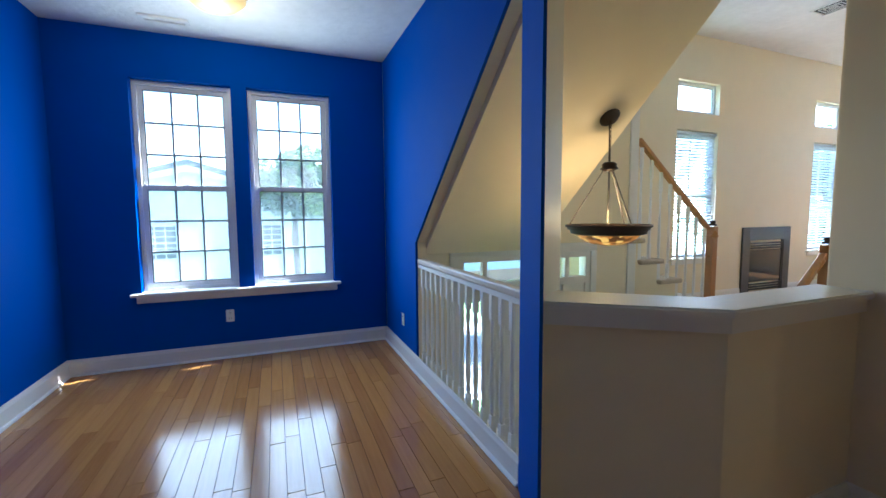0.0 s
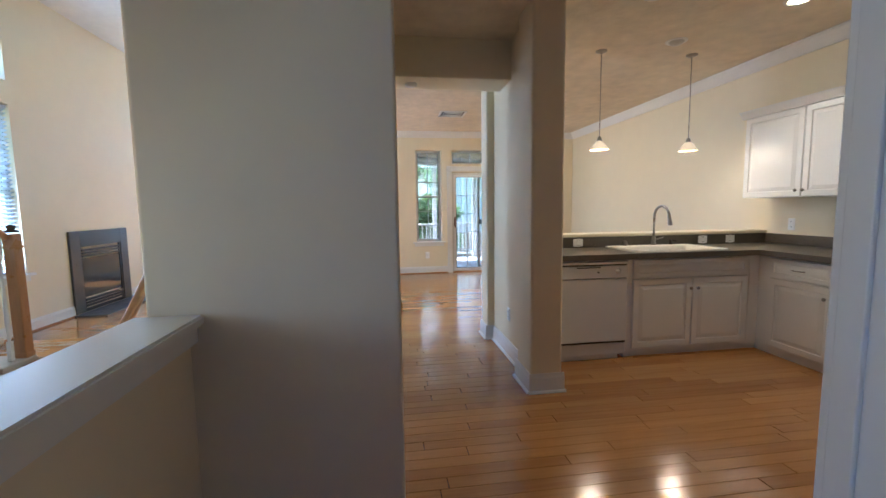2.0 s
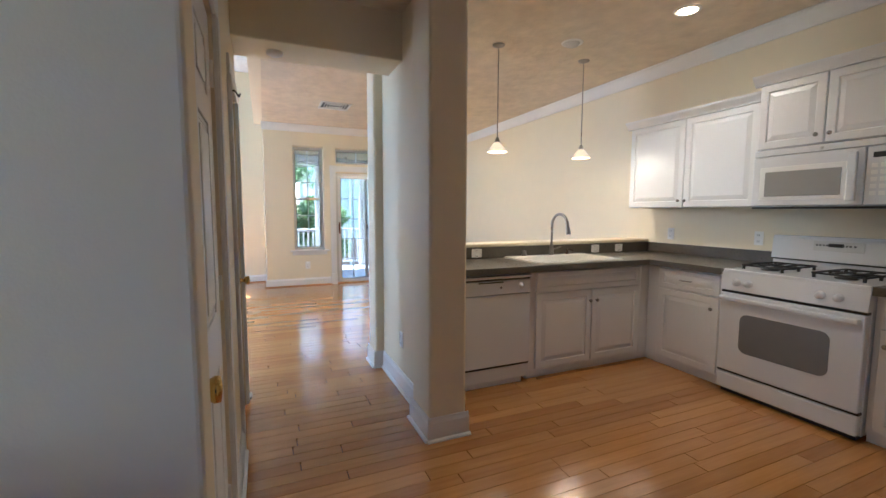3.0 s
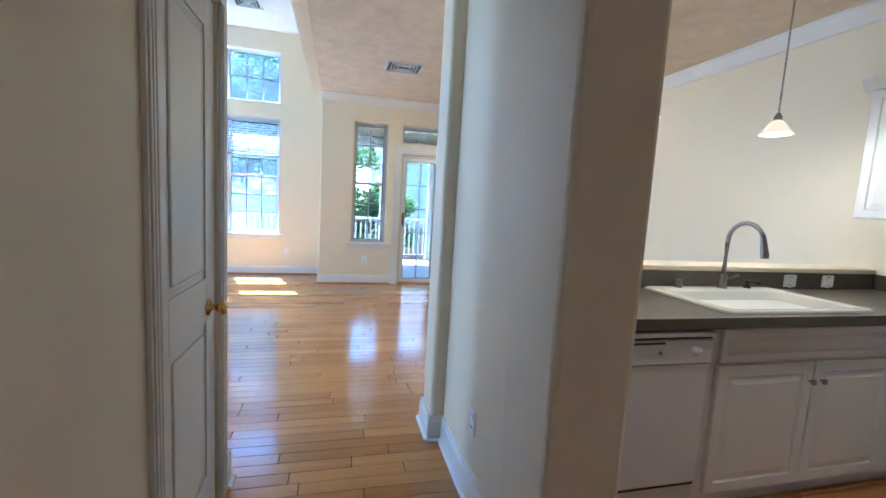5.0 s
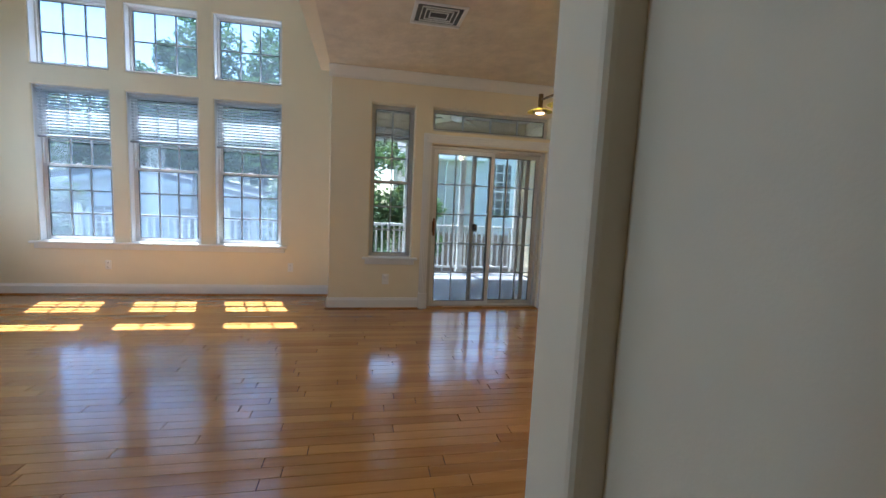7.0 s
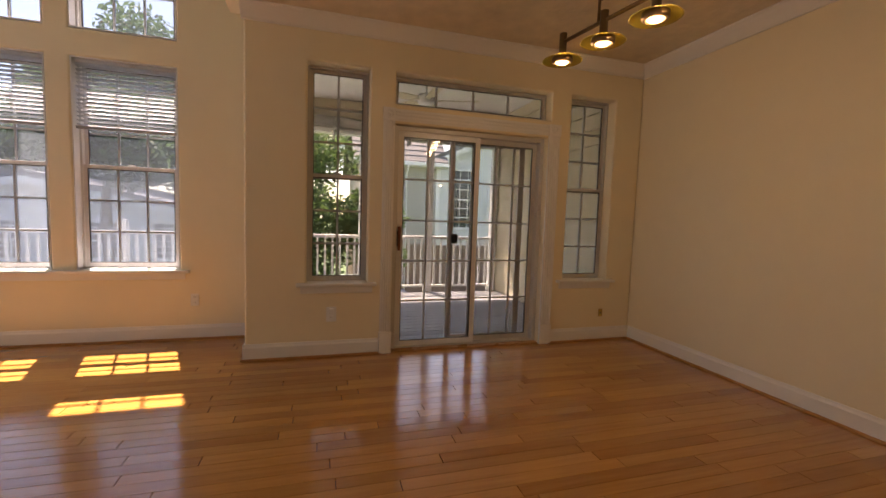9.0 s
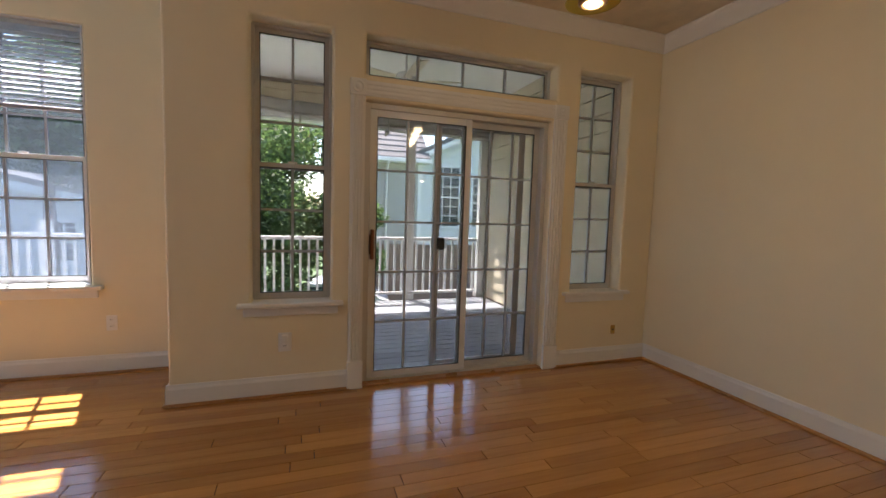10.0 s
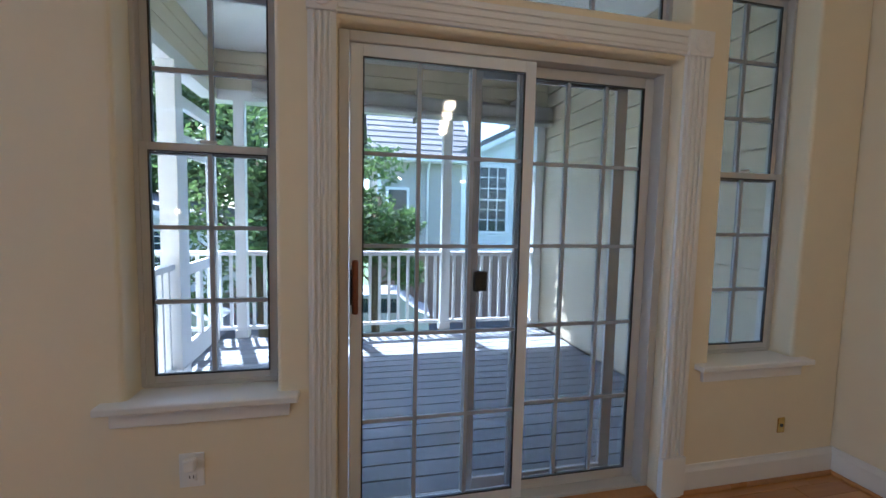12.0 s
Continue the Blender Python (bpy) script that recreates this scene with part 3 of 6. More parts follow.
# ---- things: kitchen ----
def nested(u0, u1, z0, z1, steps):
    """Rectangles one inside the other, each (inset, depth), joined by sloping faces and closed in the middle."""
    bm = bmesh.new()
    loops = [[bm.verts.new(p) for p in ((u0 + i, d, z0 + i), (u1 - i, d, z0 + i), (u1 - i, d, z1 - i), (u0 + i, d, z1 - i))] for i, d in steps]
    for p, q in zip(loops, loops[1:]):
        for k in range(4):
            bm.faces.new((p[k], p[(k + 1) % 4], q[(k + 1) % 4], q[k]))
    bm.faces.new(loops[-1])
    bmesh.ops.recalc_face_normals(bm, faces=bm.faces[:])
    return bm


def front(name, u0, u1, z0, z1, parent):
    """A raised-panel cabinet front in the u-z plane, facing -d, with a routed groove round the panel."""
    w = min(0.05, (u1 - u0) * 0.2, (z1 - z0) * 0.22)
    sl = min(0.026, (z1 - z0) * 0.13)
    ob = part(name, nested(u0, u1, z0, z1, [(0.0, 0.02), (0.0, 0.003), (0.004, 0.0), (w, 0.0), (w + 0.005, 0.009)]), CABINET, parent)
    part("raised_panel", nested(u0, u1, z0, z1, [(w + 0.007, 0.0095), (w + 0.011, 0.0075), (w + 0.011 + sl, 0.0005), (w + 0.014 + sl, -0.0005)]), CABINET, ob)
    return ob


def knob_mesh(u, d, z, r=0.014):
    return lathe(bmesh.new(), [(0.005, 0), (0.005, 0.012), (r, 0.016), (r * 1.05, 0.022), (r * 0.8, 0.028), (0.0005, 0.03)], 14, Matrix.Translation((u, d, z)) @ Matrix.Rotation(radians(90), 4, "X"))


def face_south(y):
    """First axis along -x, second into the wall (-y)."""
    return Matrix.Translation((0, y, 0)) @ Matrix.Rotation(radians(180), 4, "Z")


def base_cabinet(m, u0, u1, fronts, label, depth=0.58, toe=True):
    """fronts: (u0, u1, z0, z1, knob u or None, knob z, pull)."""
    c = thing("base_cabinet", m, label, "cabinet", group="kitchen base cabinets")
    part("body", boxes((u0, u1, 0.021, depth, 0.055, 0.878)), CABINET, c)
    part("toe_kick", boxes((u0, u1, 0.045, depth, 0.0, 0.055)), CABINET, c)
    for f in fronts:
        drawer = f[3] - f[2] < 0.25
        d = front("drawer_front" if drawer else "door", f[0], f[1], f[2], f[3], c)
        if f[4] is not None and not f[6]:
            part("knob", knob_mesh(f[4], -0.004, f[5]), NICKEL, d, "small brushed nickel knob")
        if f[6]:
            bm = bmesh.new()
            tube(bm, [(f[4] - 0.048, 0, f[5]), (f[4] - 0.045, -0.02, f[5]), (f[4] - 0.02, -0.028, f[5]), (f[4] + 0.02, -0.028, f[5]), (f[4] + 0.045, -0.02, f[5]), (f[4] + 0.048, 0, f[5])], 0.0045, 8)
            part("handle", bm, NICKEL, d, "curved brushed nickel pull")
    return c


def wall_cabinet(m, u0, u1, z0, z1, doors, label, depth=0.31):
    c = thing("wall_cabinet", m, label, "cabinet", group="kitchen wall cabinets")
    part("body", boxes((u0, u1, 0.021, depth, z0, z1)), CABINET, c)
    for a, b, ku in doors:
        d = front("door", a, b, z0 + 0.004, z1 - 0.004, c)
        part("knob", knob_mesh(ku, -0.004, z0 + 0.06), NICKEL, d, "small brushed nickel knob")
    bm = prism(bmesh.new(), [(0.02, z1 - 0.002), (-0.008, z1), (-0.012, z1 + 0.012), (-0.045, z1 + 0.055), (-0.05, z1 + 0.07), (0.02, z1 + 0.07)], "x", u0 - 0.03, u1 + 0.03)
    part("cornice", bm, CABINET, c)
    return c


K = east(4.37)
base_cabinet(K, 1.59, 2.78, [(1.65, 2.205, 0.085, 0.69, 2.178, 0.6, False), (2.215, 2.75, 0.085, 0.69, 2.247, 0.6, False), (1.65, 2.75, 0.705, 0.858, None, 0, False)], "white raised-panel sink base cabinet with two doors")
S = face_south(-2.86)
base_cabinet(S, -4.28, -3.715, [(-4.265, -3.74, 0.085, 0.68, -3.785, 0.59, False), (-4.265, -3.74, 0.695, 0.855, -4.01, 0.775, True)], "white base cabinet with drawer beside the range")
base_cabinet(S, -2.865, -2.25, [(-2.835, -2.26, 0.085, 0.68, -2.8, 0.59, False), (-2.835, -2.26, 0.695, 0.855, -2.55, 0.775, True)], "white base cabinet with drawer beside the range")
filler = thing("cabinet_filler", Matrix(), "white corner filler between base cabinets", "cabinet")
part("side_panel", boxes((4.389, 4.9, -2.96, -2.781, 0.055, 0.876)), CABINET, filler)
part("front_panel", boxes((4.281, 4.388, -3.4, -2.881, 0.055, 0.876)), CABINET, filler)
part("toe_kick", boxes((4.415, 4.9, -2.96, -2.781, 0.0, 0.055), (4.281, 4.414, -3.4, -2.905, 0.0, 0.055)), CABINET, filler)
U = face_south(-3.17)
wall_cabinet(U, -4.925, -3.705, 1.38, 2.165, [(-4.915, -4.322, -4.35), (-4.312, -3.715, -4.285)], "white two-door wall cabinet with raised panels")
wall_cabinet(face_south(-3.12), -3.70, -2.87, 1.795, 2.262, [(-3.69, -3.292, -3.325), (-3.282, -2.88, -3.25)], "white short wall cabinet over the microwave", 0.36)
wall_cabinet(U, -2.865, -2.2, 1.38, 2.165, [(-2.855, -2.21, -2.81)], "white one-door wall cabinet with raised panel")

# dishwasher
dw = thing("dishwasher", K, "white built-in dishwasher with control strip", "dishwasher")
part("body", boxes((0.98, 1.585, 0.02, 0.57, 0.06, 0.872)), APPL, dw)
part("door", boxes((0.984, 1.581, -0.012, 0.02, 0.165, 0.712), bevel=0.006), APPL, dw)
part("kick_gap", boxes((0.984, 1.579, -0.004, 0.021, 0.15, 0.163)), BLACK, dw)
ctl = part("control_panel", boxes((0.984, 1.581, -0.02, 0.02, 0.718, 0.822), bevel=0.006), APPL, dw)
part("top_lip", boxes((0.984, 1.581, -0.034, 0.02, 0.836, 0.858), bevel=0.008), APPL, dw)
part("vent_slot", boxes((0.99, 1.575, -0.012, 0.019, 0.824, 0.834)), BLACK, ctl)
part("latch_slot", boxes((1.12, 1.33, -0.0225, -0.019, 0.806, 0.815)), BLACK, ctl)
part("dial", lathe(bmesh.new(), [(0.026, 0), (0.024, 0.006), (0.014, 0.012), (0.012, 0.024), (0.0005, 0.026)], 18, Matrix.Translation((1.49, -0.019, 0.775)) @ Matrix.Rotation(radians(90), 4, "X")), APPL, ctl)
part("button", lathe(bmesh.new(), [(0.009, 0), (0.008, 0.008), (0.0005, 0.009)], 14, Matrix.Translation((1.31, -0.019, 0.77)) @ Matrix.Rotation(radians(90), 4, "X")), OVENGLASS, ctl)
part("kick_panel", boxes((0.984, 1.58, 0.0, 0.022, 0.045, 0.148), (0.984, 1.53, 0.02, 0.05, 0.0, 0.045), bevel=0.004), APPL, dw)

# continuous counter with a cut-out for the sink
bm = bmesh.new()
for b in ((4.335, 4.40, -2.82, -0.84), (4.40, 4.89, -1.70, -0.84), (4.89, 4.955, -2.82, -0.84), (4.40, 4.89, -2.82, -2.54), (3.705, 4.955, YS, -2.82)):
    box(bm, b[0], b[1], b[2], b[3], 0.88, 0.92)
top = thing("countertop", Matrix(), "dark grey laminate kitchen counter with backsplash", "countertop")
part("top", bm, LAMINATE, top)
part("side_top", boxes((2.2, 2.865, YS, -2.82, 0.88, 0.92)), LAMINATE, top)
for bx in ((4.328, 4.336, -2.82, -0.84), (3.705, 4.336, -2.822, -2.812), (2.2, 2.865, -2.822, -2.812)):
    part("front_edge", boxes((*bx, 0.872, 0.921), bevel=0.003), LAMINATE, top)
for bx in ((4.935, 4.952, -3.49, -0.84), (3.705, 4.934, -3.498, -3.482), (2.2, 2.865, -3.498, -3.482)):
    part("backsplash", boxes((*bx, 0.921, 1.02)), LAMINATE, top)
slab("wall_bar", 4.956, 5.10, YS, -0.80, 0, 1.02, CREAM, "cream knee wall behind the kitchen counter", "wall")
slab("trim_bar_cap", 4.93, 5.14, YS + 0.002, -0.80, 1.021, 1.052, CREAM, "cream painted bar ledge", "trim", 0.008)
tagged(mesh_object("floor_strip", boxes((4.366, 4.372, -2.86, -1.66, 0.0, 0.02), bevel=0.002), OAK), "oak shoe strip at the cabinet toe", "trim", kind="structure")

# sink: a rim with a hollow bowl
sink = thing("sink", Matrix(), "cream drop-in single bowl kitchen sink", "sink")
bm = bmesh.new()
def loop(bm, x0, x1, y0, y1, z, r, n=5):
    out = []
    for cx, cy, a in ((x1 - r, y1 - r, 0), (x0 + r, y1 - r, 90), (x0 + r, y0 + r, 180), (x1 - r, y0 + r, 270)):
        for k in range(n + 1):
            t = radians(a + 90 * k / n)
            out.append(bm.verts.new((cx + r * math.cos(t), cy + r * math.sin(t), z)))
    return out
loops = [loop(bm, 4.375, 4.92, -2.565, -1.675, 0.921, 0.03), loop(bm, 4.375, 4.92, -2.565, -1.675, 0.931, 0.03), loop(bm, 4.388, 4.908, -2.553, -1.688, 0.936, 0.03), loop(bm, 4.415, 4.83, -2.525, -1.715, 0.934, 0.05), loop(bm, 4.425, 4.82, -2.515, -1.725, 0.922, 0.06), loop(bm, 4.45, 4.80, -2.49, -1.75, 0.74, 0.08), loop(bm, 4.52, 4.73, -2.42, -1.82, 0.725, 0.08)]
for a, b in zip(loops, loops[1:]):
    for k in range(len(a)):
        f = bm.faces.new((a[k], a[(k + 1) % len(a)], b[(k + 1) % len(a)], b[k]))
        f.smooth = True
bm.faces.new(loops[-1])
bmesh.ops.recalc_face_normals(bm, faces=bm.faces[:])
part("bowl", bm, PORCELAIN, sink)
part("drain", lathe(bmesh.new(), [(0.045, 0), (0.045, 0.004), (0.03, 0.004), (0.028, -0.001), (0.0005, -0.001)], 20, Matrix.Translation((4.62, -2.12, 0.726))), NICKEL, sink)
# faucet
fc = thing("faucet", pose(4.875, -2.172, 0.935), "brushed nickel gooseneck pull-down faucet", "faucet")
part("base", lathe(bmesh.new(), [(0.03, 0), (0.03, 0.006), (0.022, 0.012), (0.019, 0.08), (0.017, 0.085)], 20), NICKEL, fc)
arc = [(0, 0, 0.08), (0, 0, 0.285)] + [(-0.095 + 0.095 * math.cos(radians(a)), -0.02 * a / 180, 0.285 + 0.095 * math.sin(radians(a))) for a in range(15, 166, 15)]
part("neck", tube(bmesh.new(), arc, 0.0125, 12), NICKEL, fc)
part("spray_head", rod(rod(bmesh.new(), (-0.186, -0.018, 0.312), (-0.203, -0.02, 0.225), 0.014, 0.019, 14), (-0.203, -0.02, 0.225), (-0.207, -0.02, 0.2), 0.021, 0.019, 14), NICKEL, fc)
part("lever", tube(bmesh.new(), [(0, -0.018, 0.05), (0, -0.045, 0.055), (-0.01, -0.10, 0.075)], 0.007, 8), NICKEL, fc)
sp = thing("soap_dispenser", pose(4.88, -2.36, 0.934), "dark metal soap pump beside the faucet", "soap dispenser")
part("base", lathe(bmesh.new(), [(0.022, 0), (0.02, 0.01), (0.011, 0.02), (0.011, 0.045), (0.0005, 0.05)], 14), BRONZE, sp)
part("spout", tube(bmesh.new(), [(0, 0, 0.04), (-0.03, 0, 0.048), (-0.08, 0, 0.04)], 0.006, 8), BRONZE, sp)
sr = thing("sprayer", pose(4.89, -1.88, 0.934), "chrome side hole cover on the sink deck", "sprayer")
part("cover", lathe(bmesh.new(), [(0.026, 0), (0.026, 0.012), (0.018, 0.03), (0.02, 0.045), (0.0005, 0.05)], 16), NICKEL, sr)

# gas range
R = face_south(-2.83)
rg = thing("gas_range", R, "white freestanding gas range with black grates", "stove")
u0, u1 = -3.698, -2.872
part("body", boxes((u0, u1, 0.03, 0.655, 0.03, 0.90)), APPL, rg)
part("cooktop", boxes((u0, u1, -0.005, 0.655, 0.895, 0.922), bevel=0.008), APPL, rg)
pan = part("control_panel", prism(bmesh.new(), [(-0.025, 0.772), (-0.008, 0.9), (0.03, 0.9), (0.03, 0.772)], "x", u0, u1), APPL, rg)
for k in range(4):
    u = u0 + (0.11, 0.19, 0.60, 0.69)[k]
    part("knob", lathe(bmesh.new(), [(0.026, 0), (0.024, 0.014), (0.02, 0.03), (0.0005, 0.033)], 18, Matrix.Translation((u, -0.016, 0.835)) @ Matrix.Rotation(radians(100), 4, "X")), APPL, pan)
door = part("oven_door", boxes((u0 + 0.004, u1 - 0.004, -0.03, 0.03, 0.175, 0.752), bevel=0.01), APPL, rg)
bm = bmesh.new()
vs = loop(bm, u0 + 0.155, u1 - 0.155, 0.335, 0.615, 0, 0.05)
for v in vs:
    v.co = Vector((v.co.x, -0.034, v.co.y))
top_f = bm.faces.new(vs)
r = bmesh.ops.extrude_face_region(bm, geom=[top_f])
for v in r["geom"]:
    if isinstance(v, bmesh.types.BMVert):
        v.co.y += 0.006
bmesh.ops.recalc_face_normals(bm, faces=bm.faces[:])
part("oven_window", bm, OVENGLASS, door)
part("handle", boxes((u0 + 0.02, u1 - 0.02, -0.075, -0.05, 0.70, 0.732), (u0 + 0.02, u0 + 0.06, -0.06, -0.03, 0.70, 0.732), (u1 - 0.06, u1 - 0.02, -0.06, -0.03, 0.70, 0.732), bevel=0.01), APPL, door)
part("lower_gap", boxes((u0 + 0.005, u1 - 0.005, -0.012, 0.031, 0.16, 0.174)), BLACK, rg)
part("upper_gap", boxes((u0 + 0.005, u1 - 0.005, -0.012, 0.031, 0.753, 0.771)), BLACK, rg)
part("drawer", boxes((u0 + 0.004, u1 - 0.004, -0.025, 0.03, 0.035, 0.158), bevel=0.012), APPL, rg)
part("base_gap", boxes((u0 + 0.02, u1 - 0.02, 0.02, 0.6, 0.0, 0.032)), BLACK, rg)
back = part("backguard", prism(bmesh.new(), [(0.572, 0.985), (0.585, 1.14), (0.60, 1.16), (0.655, 1.16), (0.655, 0.985)], "x", u0, u1), APPL, rg)
part("splash_panel", boxes((u0, u1, 0.6, 0.655, 0.92, 0.972)), APPL, back)
part("vent_gap", boxes((u0 + 0.005, u1 - 0.005, 0.585, 0.65, 0.972, 0.985)), BLACK, back)
clock = part("clock_panel", boxes((u0 + 0.27, u1 - 0.27, 0.573, 0.582, 1.06, 1.13), bevel=0.003), material("pale_grey_panel", (0.62, 0.62, 0.6), 0.3), back)
part("clock_display", boxes((u0 + 0.36, u1 - 0.38, 0.571, 0.574, 1.09, 1.115)), BLACK, clock)
for k in range(8):
    u = u0 + (0.285, 0.305, 0.325, 0.345, 0.435, 0.455, 0.475, 0.5)[k]
    part("button", boxes((u, u + 0.014, 0.571, 0.574, 1.095, 1.107), bevel=0.002), OVENGLASS, clock)
for cu in (u0 + 0.2, u1 - 0.2):
    g = part("grate", boxes(*[(cu - 0.13, cu + 0.13, v - 0.006, v + 0.006, 0.945, 0.957) for v in (0.1, 0.3, 0.5)], *[(cu - 0.13 + 0.087 * i - 0.006, cu - 0.13 + 0.087 * i + 0.006, 0.1, 0.5, 0.945, 0.957) for i in range(4)], *[(cu + a - 0.008, cu + a + 0.008, v - 0.008, v + 0.008, 0.921, 0.95) for a in (-0.124, 0.124) for v in (0.108, 0.3, 0.492)], bevel=0.003), IRON, rg, "black cast iron grate")
    for v in (0.2, 0.4):
        part("burner", lathe(bmesh.new(), [(0.055, 0), (0.055, 0.008), (0.035, 0.01), (0.035, 0.018), (0.0005, 0.02)], 18, Matrix.Translation((cu, v, 0.922))), IRON, g)
# microwave
mw = thing("microwave", face_south(-3.1), "white over-the-range microwave oven", "microwave")
part("body", boxes((-3.695, -2.875, 0.02, 0.39, 1.375, 1.788), bevel=0.004), APPL, mw)
d = part("door", boxes((-3.693, -3.055, -0.012, 0.021, 1.382, 1.735), bevel=0.008), APPL, mw)
part("window_frame", boxes((-3.64, -3.14, -0.0145, -0.01, 1.425, 1.66), bevel=0.004), PLATE, d)
part("door_window", boxes((-3.605, -3.165, -0.0165, -0.012, 1.45, 1.625), bevel=0.004), MWGLASS, d)
part("handle", boxes((-3.128, -3.078, -0.052, -0.03, 1.405, 1.715), (-3.12, -3.086, -0.034, -0.008, 1.425, 1.46), (-3.12, -3.086, -0.034, -0.008, 1.66, 1.695), bevel=0.01), APPL, d)
cp = part("control_panel", boxes((-3.05, -2.877, -0.01, 0.021, 1.382, 1.735), bevel=0.006), APPL, mw)
part("display", boxes((-3.02, -2.93, -0.0125, -0.009, 1.668, 1.7)), BLACK, cp)
for i in range(3):
    for k in range(5):
        part("button", boxes((-3.025 + 0.042 * i, -2.995 + 0.042 * i, -0.0125, -0.009, 1.44 + 0.042 * k, 1.466 + 0.042 * k), bevel=0.002), PLATE, cp)
grille = part("vent_grille", boxes((-3.69, -2.88, -0.008, 0.022, 1.742, 1.785), bevel=0.004), APPL, mw)
part("badge", lathe(bmesh.new(), [(0.011, 0), (0.01, 0.003), (0.0005, 0.003)], 14, Matrix.Translation((-3.28, -0.0085, 1.763)) @ Matrix.Rotation(radians(90), 4, "X")), ALU, grille, "small round grey badge")
part("underside", boxes((-3.69, -2.88, 0.0, 0.38, 1.362, 1.374)), BLACK, mw)


def pendant(x, y, zb, zc):
    p = thing("pendant_lamp", pose(x, y, zb), "pendant lamp with amber alabaster glass bell shade", "lamp", group="kitchen pendant lamps")
    part("shade", lathe(bmesh.new(), [(0.085, 0.0), (0.092, 0.002), (0.075, 0.022), (0.058, 0.05), (0.04, 0.075), (0.022, 0.088), (0.02, 0.094), (0.016, 0.09), (0.05, 0.05), (0.07, 0.02), (0.085, 0.0)], 28), SHADE, p, "glowing amber glass bell shade")
    part("socket", lathe(bmesh.new(), [(0.024, 0.088), (0.022, 0.105), (0.012, 0.13), (0.0005, 0.135)], 16), NICKEL, p)
    part("bulb", lathe(bmesh.new(), [(0.0005, 0.012), (0.018, 0.02), (0.026, 0.038), (0.018, 0.06), (0.012, 0.08)], 16), GLOWBULB, p)
    bm = rod(bmesh.new(), (0, 0, 0.13), (0, 0, zc - zb - 0.02), 0.004, seg=8)
    for k in range(int((zc - zb - 0.2) / 0.03)):
        z = 0.15 + 0.03 * k
        rod(bm, (-0.007, 0, z), (0.007, 0, z + 0.012), 0.003, seg=6)
    part("chain", bm, NICKEL, p)
    part("canopy", lathe(bmesh.new(), [(0.055, zc - zb - 0.002), (0.053, zc - zb - 0.012), (0.02, zc - zb - 0.024), (0.0005, zc - zb - 0.026)], 22), NICKEL, p)
    bulb((x, y, zb + 0.0), 0.7)


SHADE = glow("amber_alabaster_glass", (1.0, 0.74, 0.42), 0.05)
SHADE.node_tree.nodes["Principled BSDF"].inputs["Base Color"].default_value = (0.5, 0.3, 0.15, 1)
GLOWBULB = glow("warm_bulb", (1.0, 0.76, 0.42), 2.2)
pendant(5.08, -1.69, 1.88, ZK), pendant(5.08, -2.665, 1.875, ZK)


def downlight(x, y, z, lit):
    p = thing("recessed_light", pose(x, y, z), "lit recessed ceiling light with white trim" if lit else "unlit recessed eyeball ceiling light", "lamp", group="recessed lights")
    part("trim_ring", lathe(bmesh.new(), [(0.095, -0.001), (0.09, -0.008), (0.07, -0.009), (0.066, -0.002)], 28), WHITE, p)
    part("lens" if lit else "eyeball", lathe(bmesh.new(), [(0.068, -0.004), (0.05, -0.009 if lit else -0.03), (0.0005, -0.012 if lit else -0.04)], 24), GLOWBULB if lit else ALU, p)
    if lit:
        l = new("downlight", bpy.data.lights.new("downlight", "SPOT"))
        l.data.energy, l.data.color, l.data.spot_size, l.data.spot_blend, l.data.shadow_soft_size = 1.6, (1.0, 0.8, 0.56), radians(130), 0.6, 0.06
        l.matrix_world = look((x, y, z - 0.03), (x, y + 0.001, 0))


downlight(4.01, -1.52, ZK, True), downlight(3.96, -2.64, ZK, True), downlight(4.78, -2.265, ZK, False)


def plate(m, u, z, kind="outlet", mat=None, w=0.07, h=0.115):
    """A wall plate; the wall's face is the plane d = 0 and the room lies at -d."""
    p = thing("wall_outlet" if kind != "switch" else "light_switch", m @ pose(u, 0, z), "plastic wall outlet plate" if kind == "outlet" else "small wall plate with jack" if kind == "jack" else "plastic light switch plate", "outlet")
    part("cover_plate", boxes((-w / 2, w / 2, -0.007, -0.0005, -h / 2, h / 2), bevel=0.003), mat or PLATE, p)
    if kind == "outlet":
        for zz in (-0.026, 0.026):
            r = part("receptacle", boxes((-0.017, 0.017, -0.010, -0.006, zz - 0.015, zz + 0.015), bevel=0.003), PLATE, p)
            part("slot", boxes((-0.008, -0.005, -0.0106, -0.0095, zz - 0.004, zz + 0.007), (0.005, 0.008, -0.0106, -0.0095, zz - 0.004, zz + 0.007)), BLACK, r)
    elif kind == "switch":
        part("toggle", boxes((-0.006, 0.006, -0.016, -0.006, -0.008, 0.012), bevel=0.002), PLATE, p)
    else:
        part("jack", boxes((-0.008, 0.008, -0.009, -0.006, -0.008, 0.008)), BLACK, p)
    return p


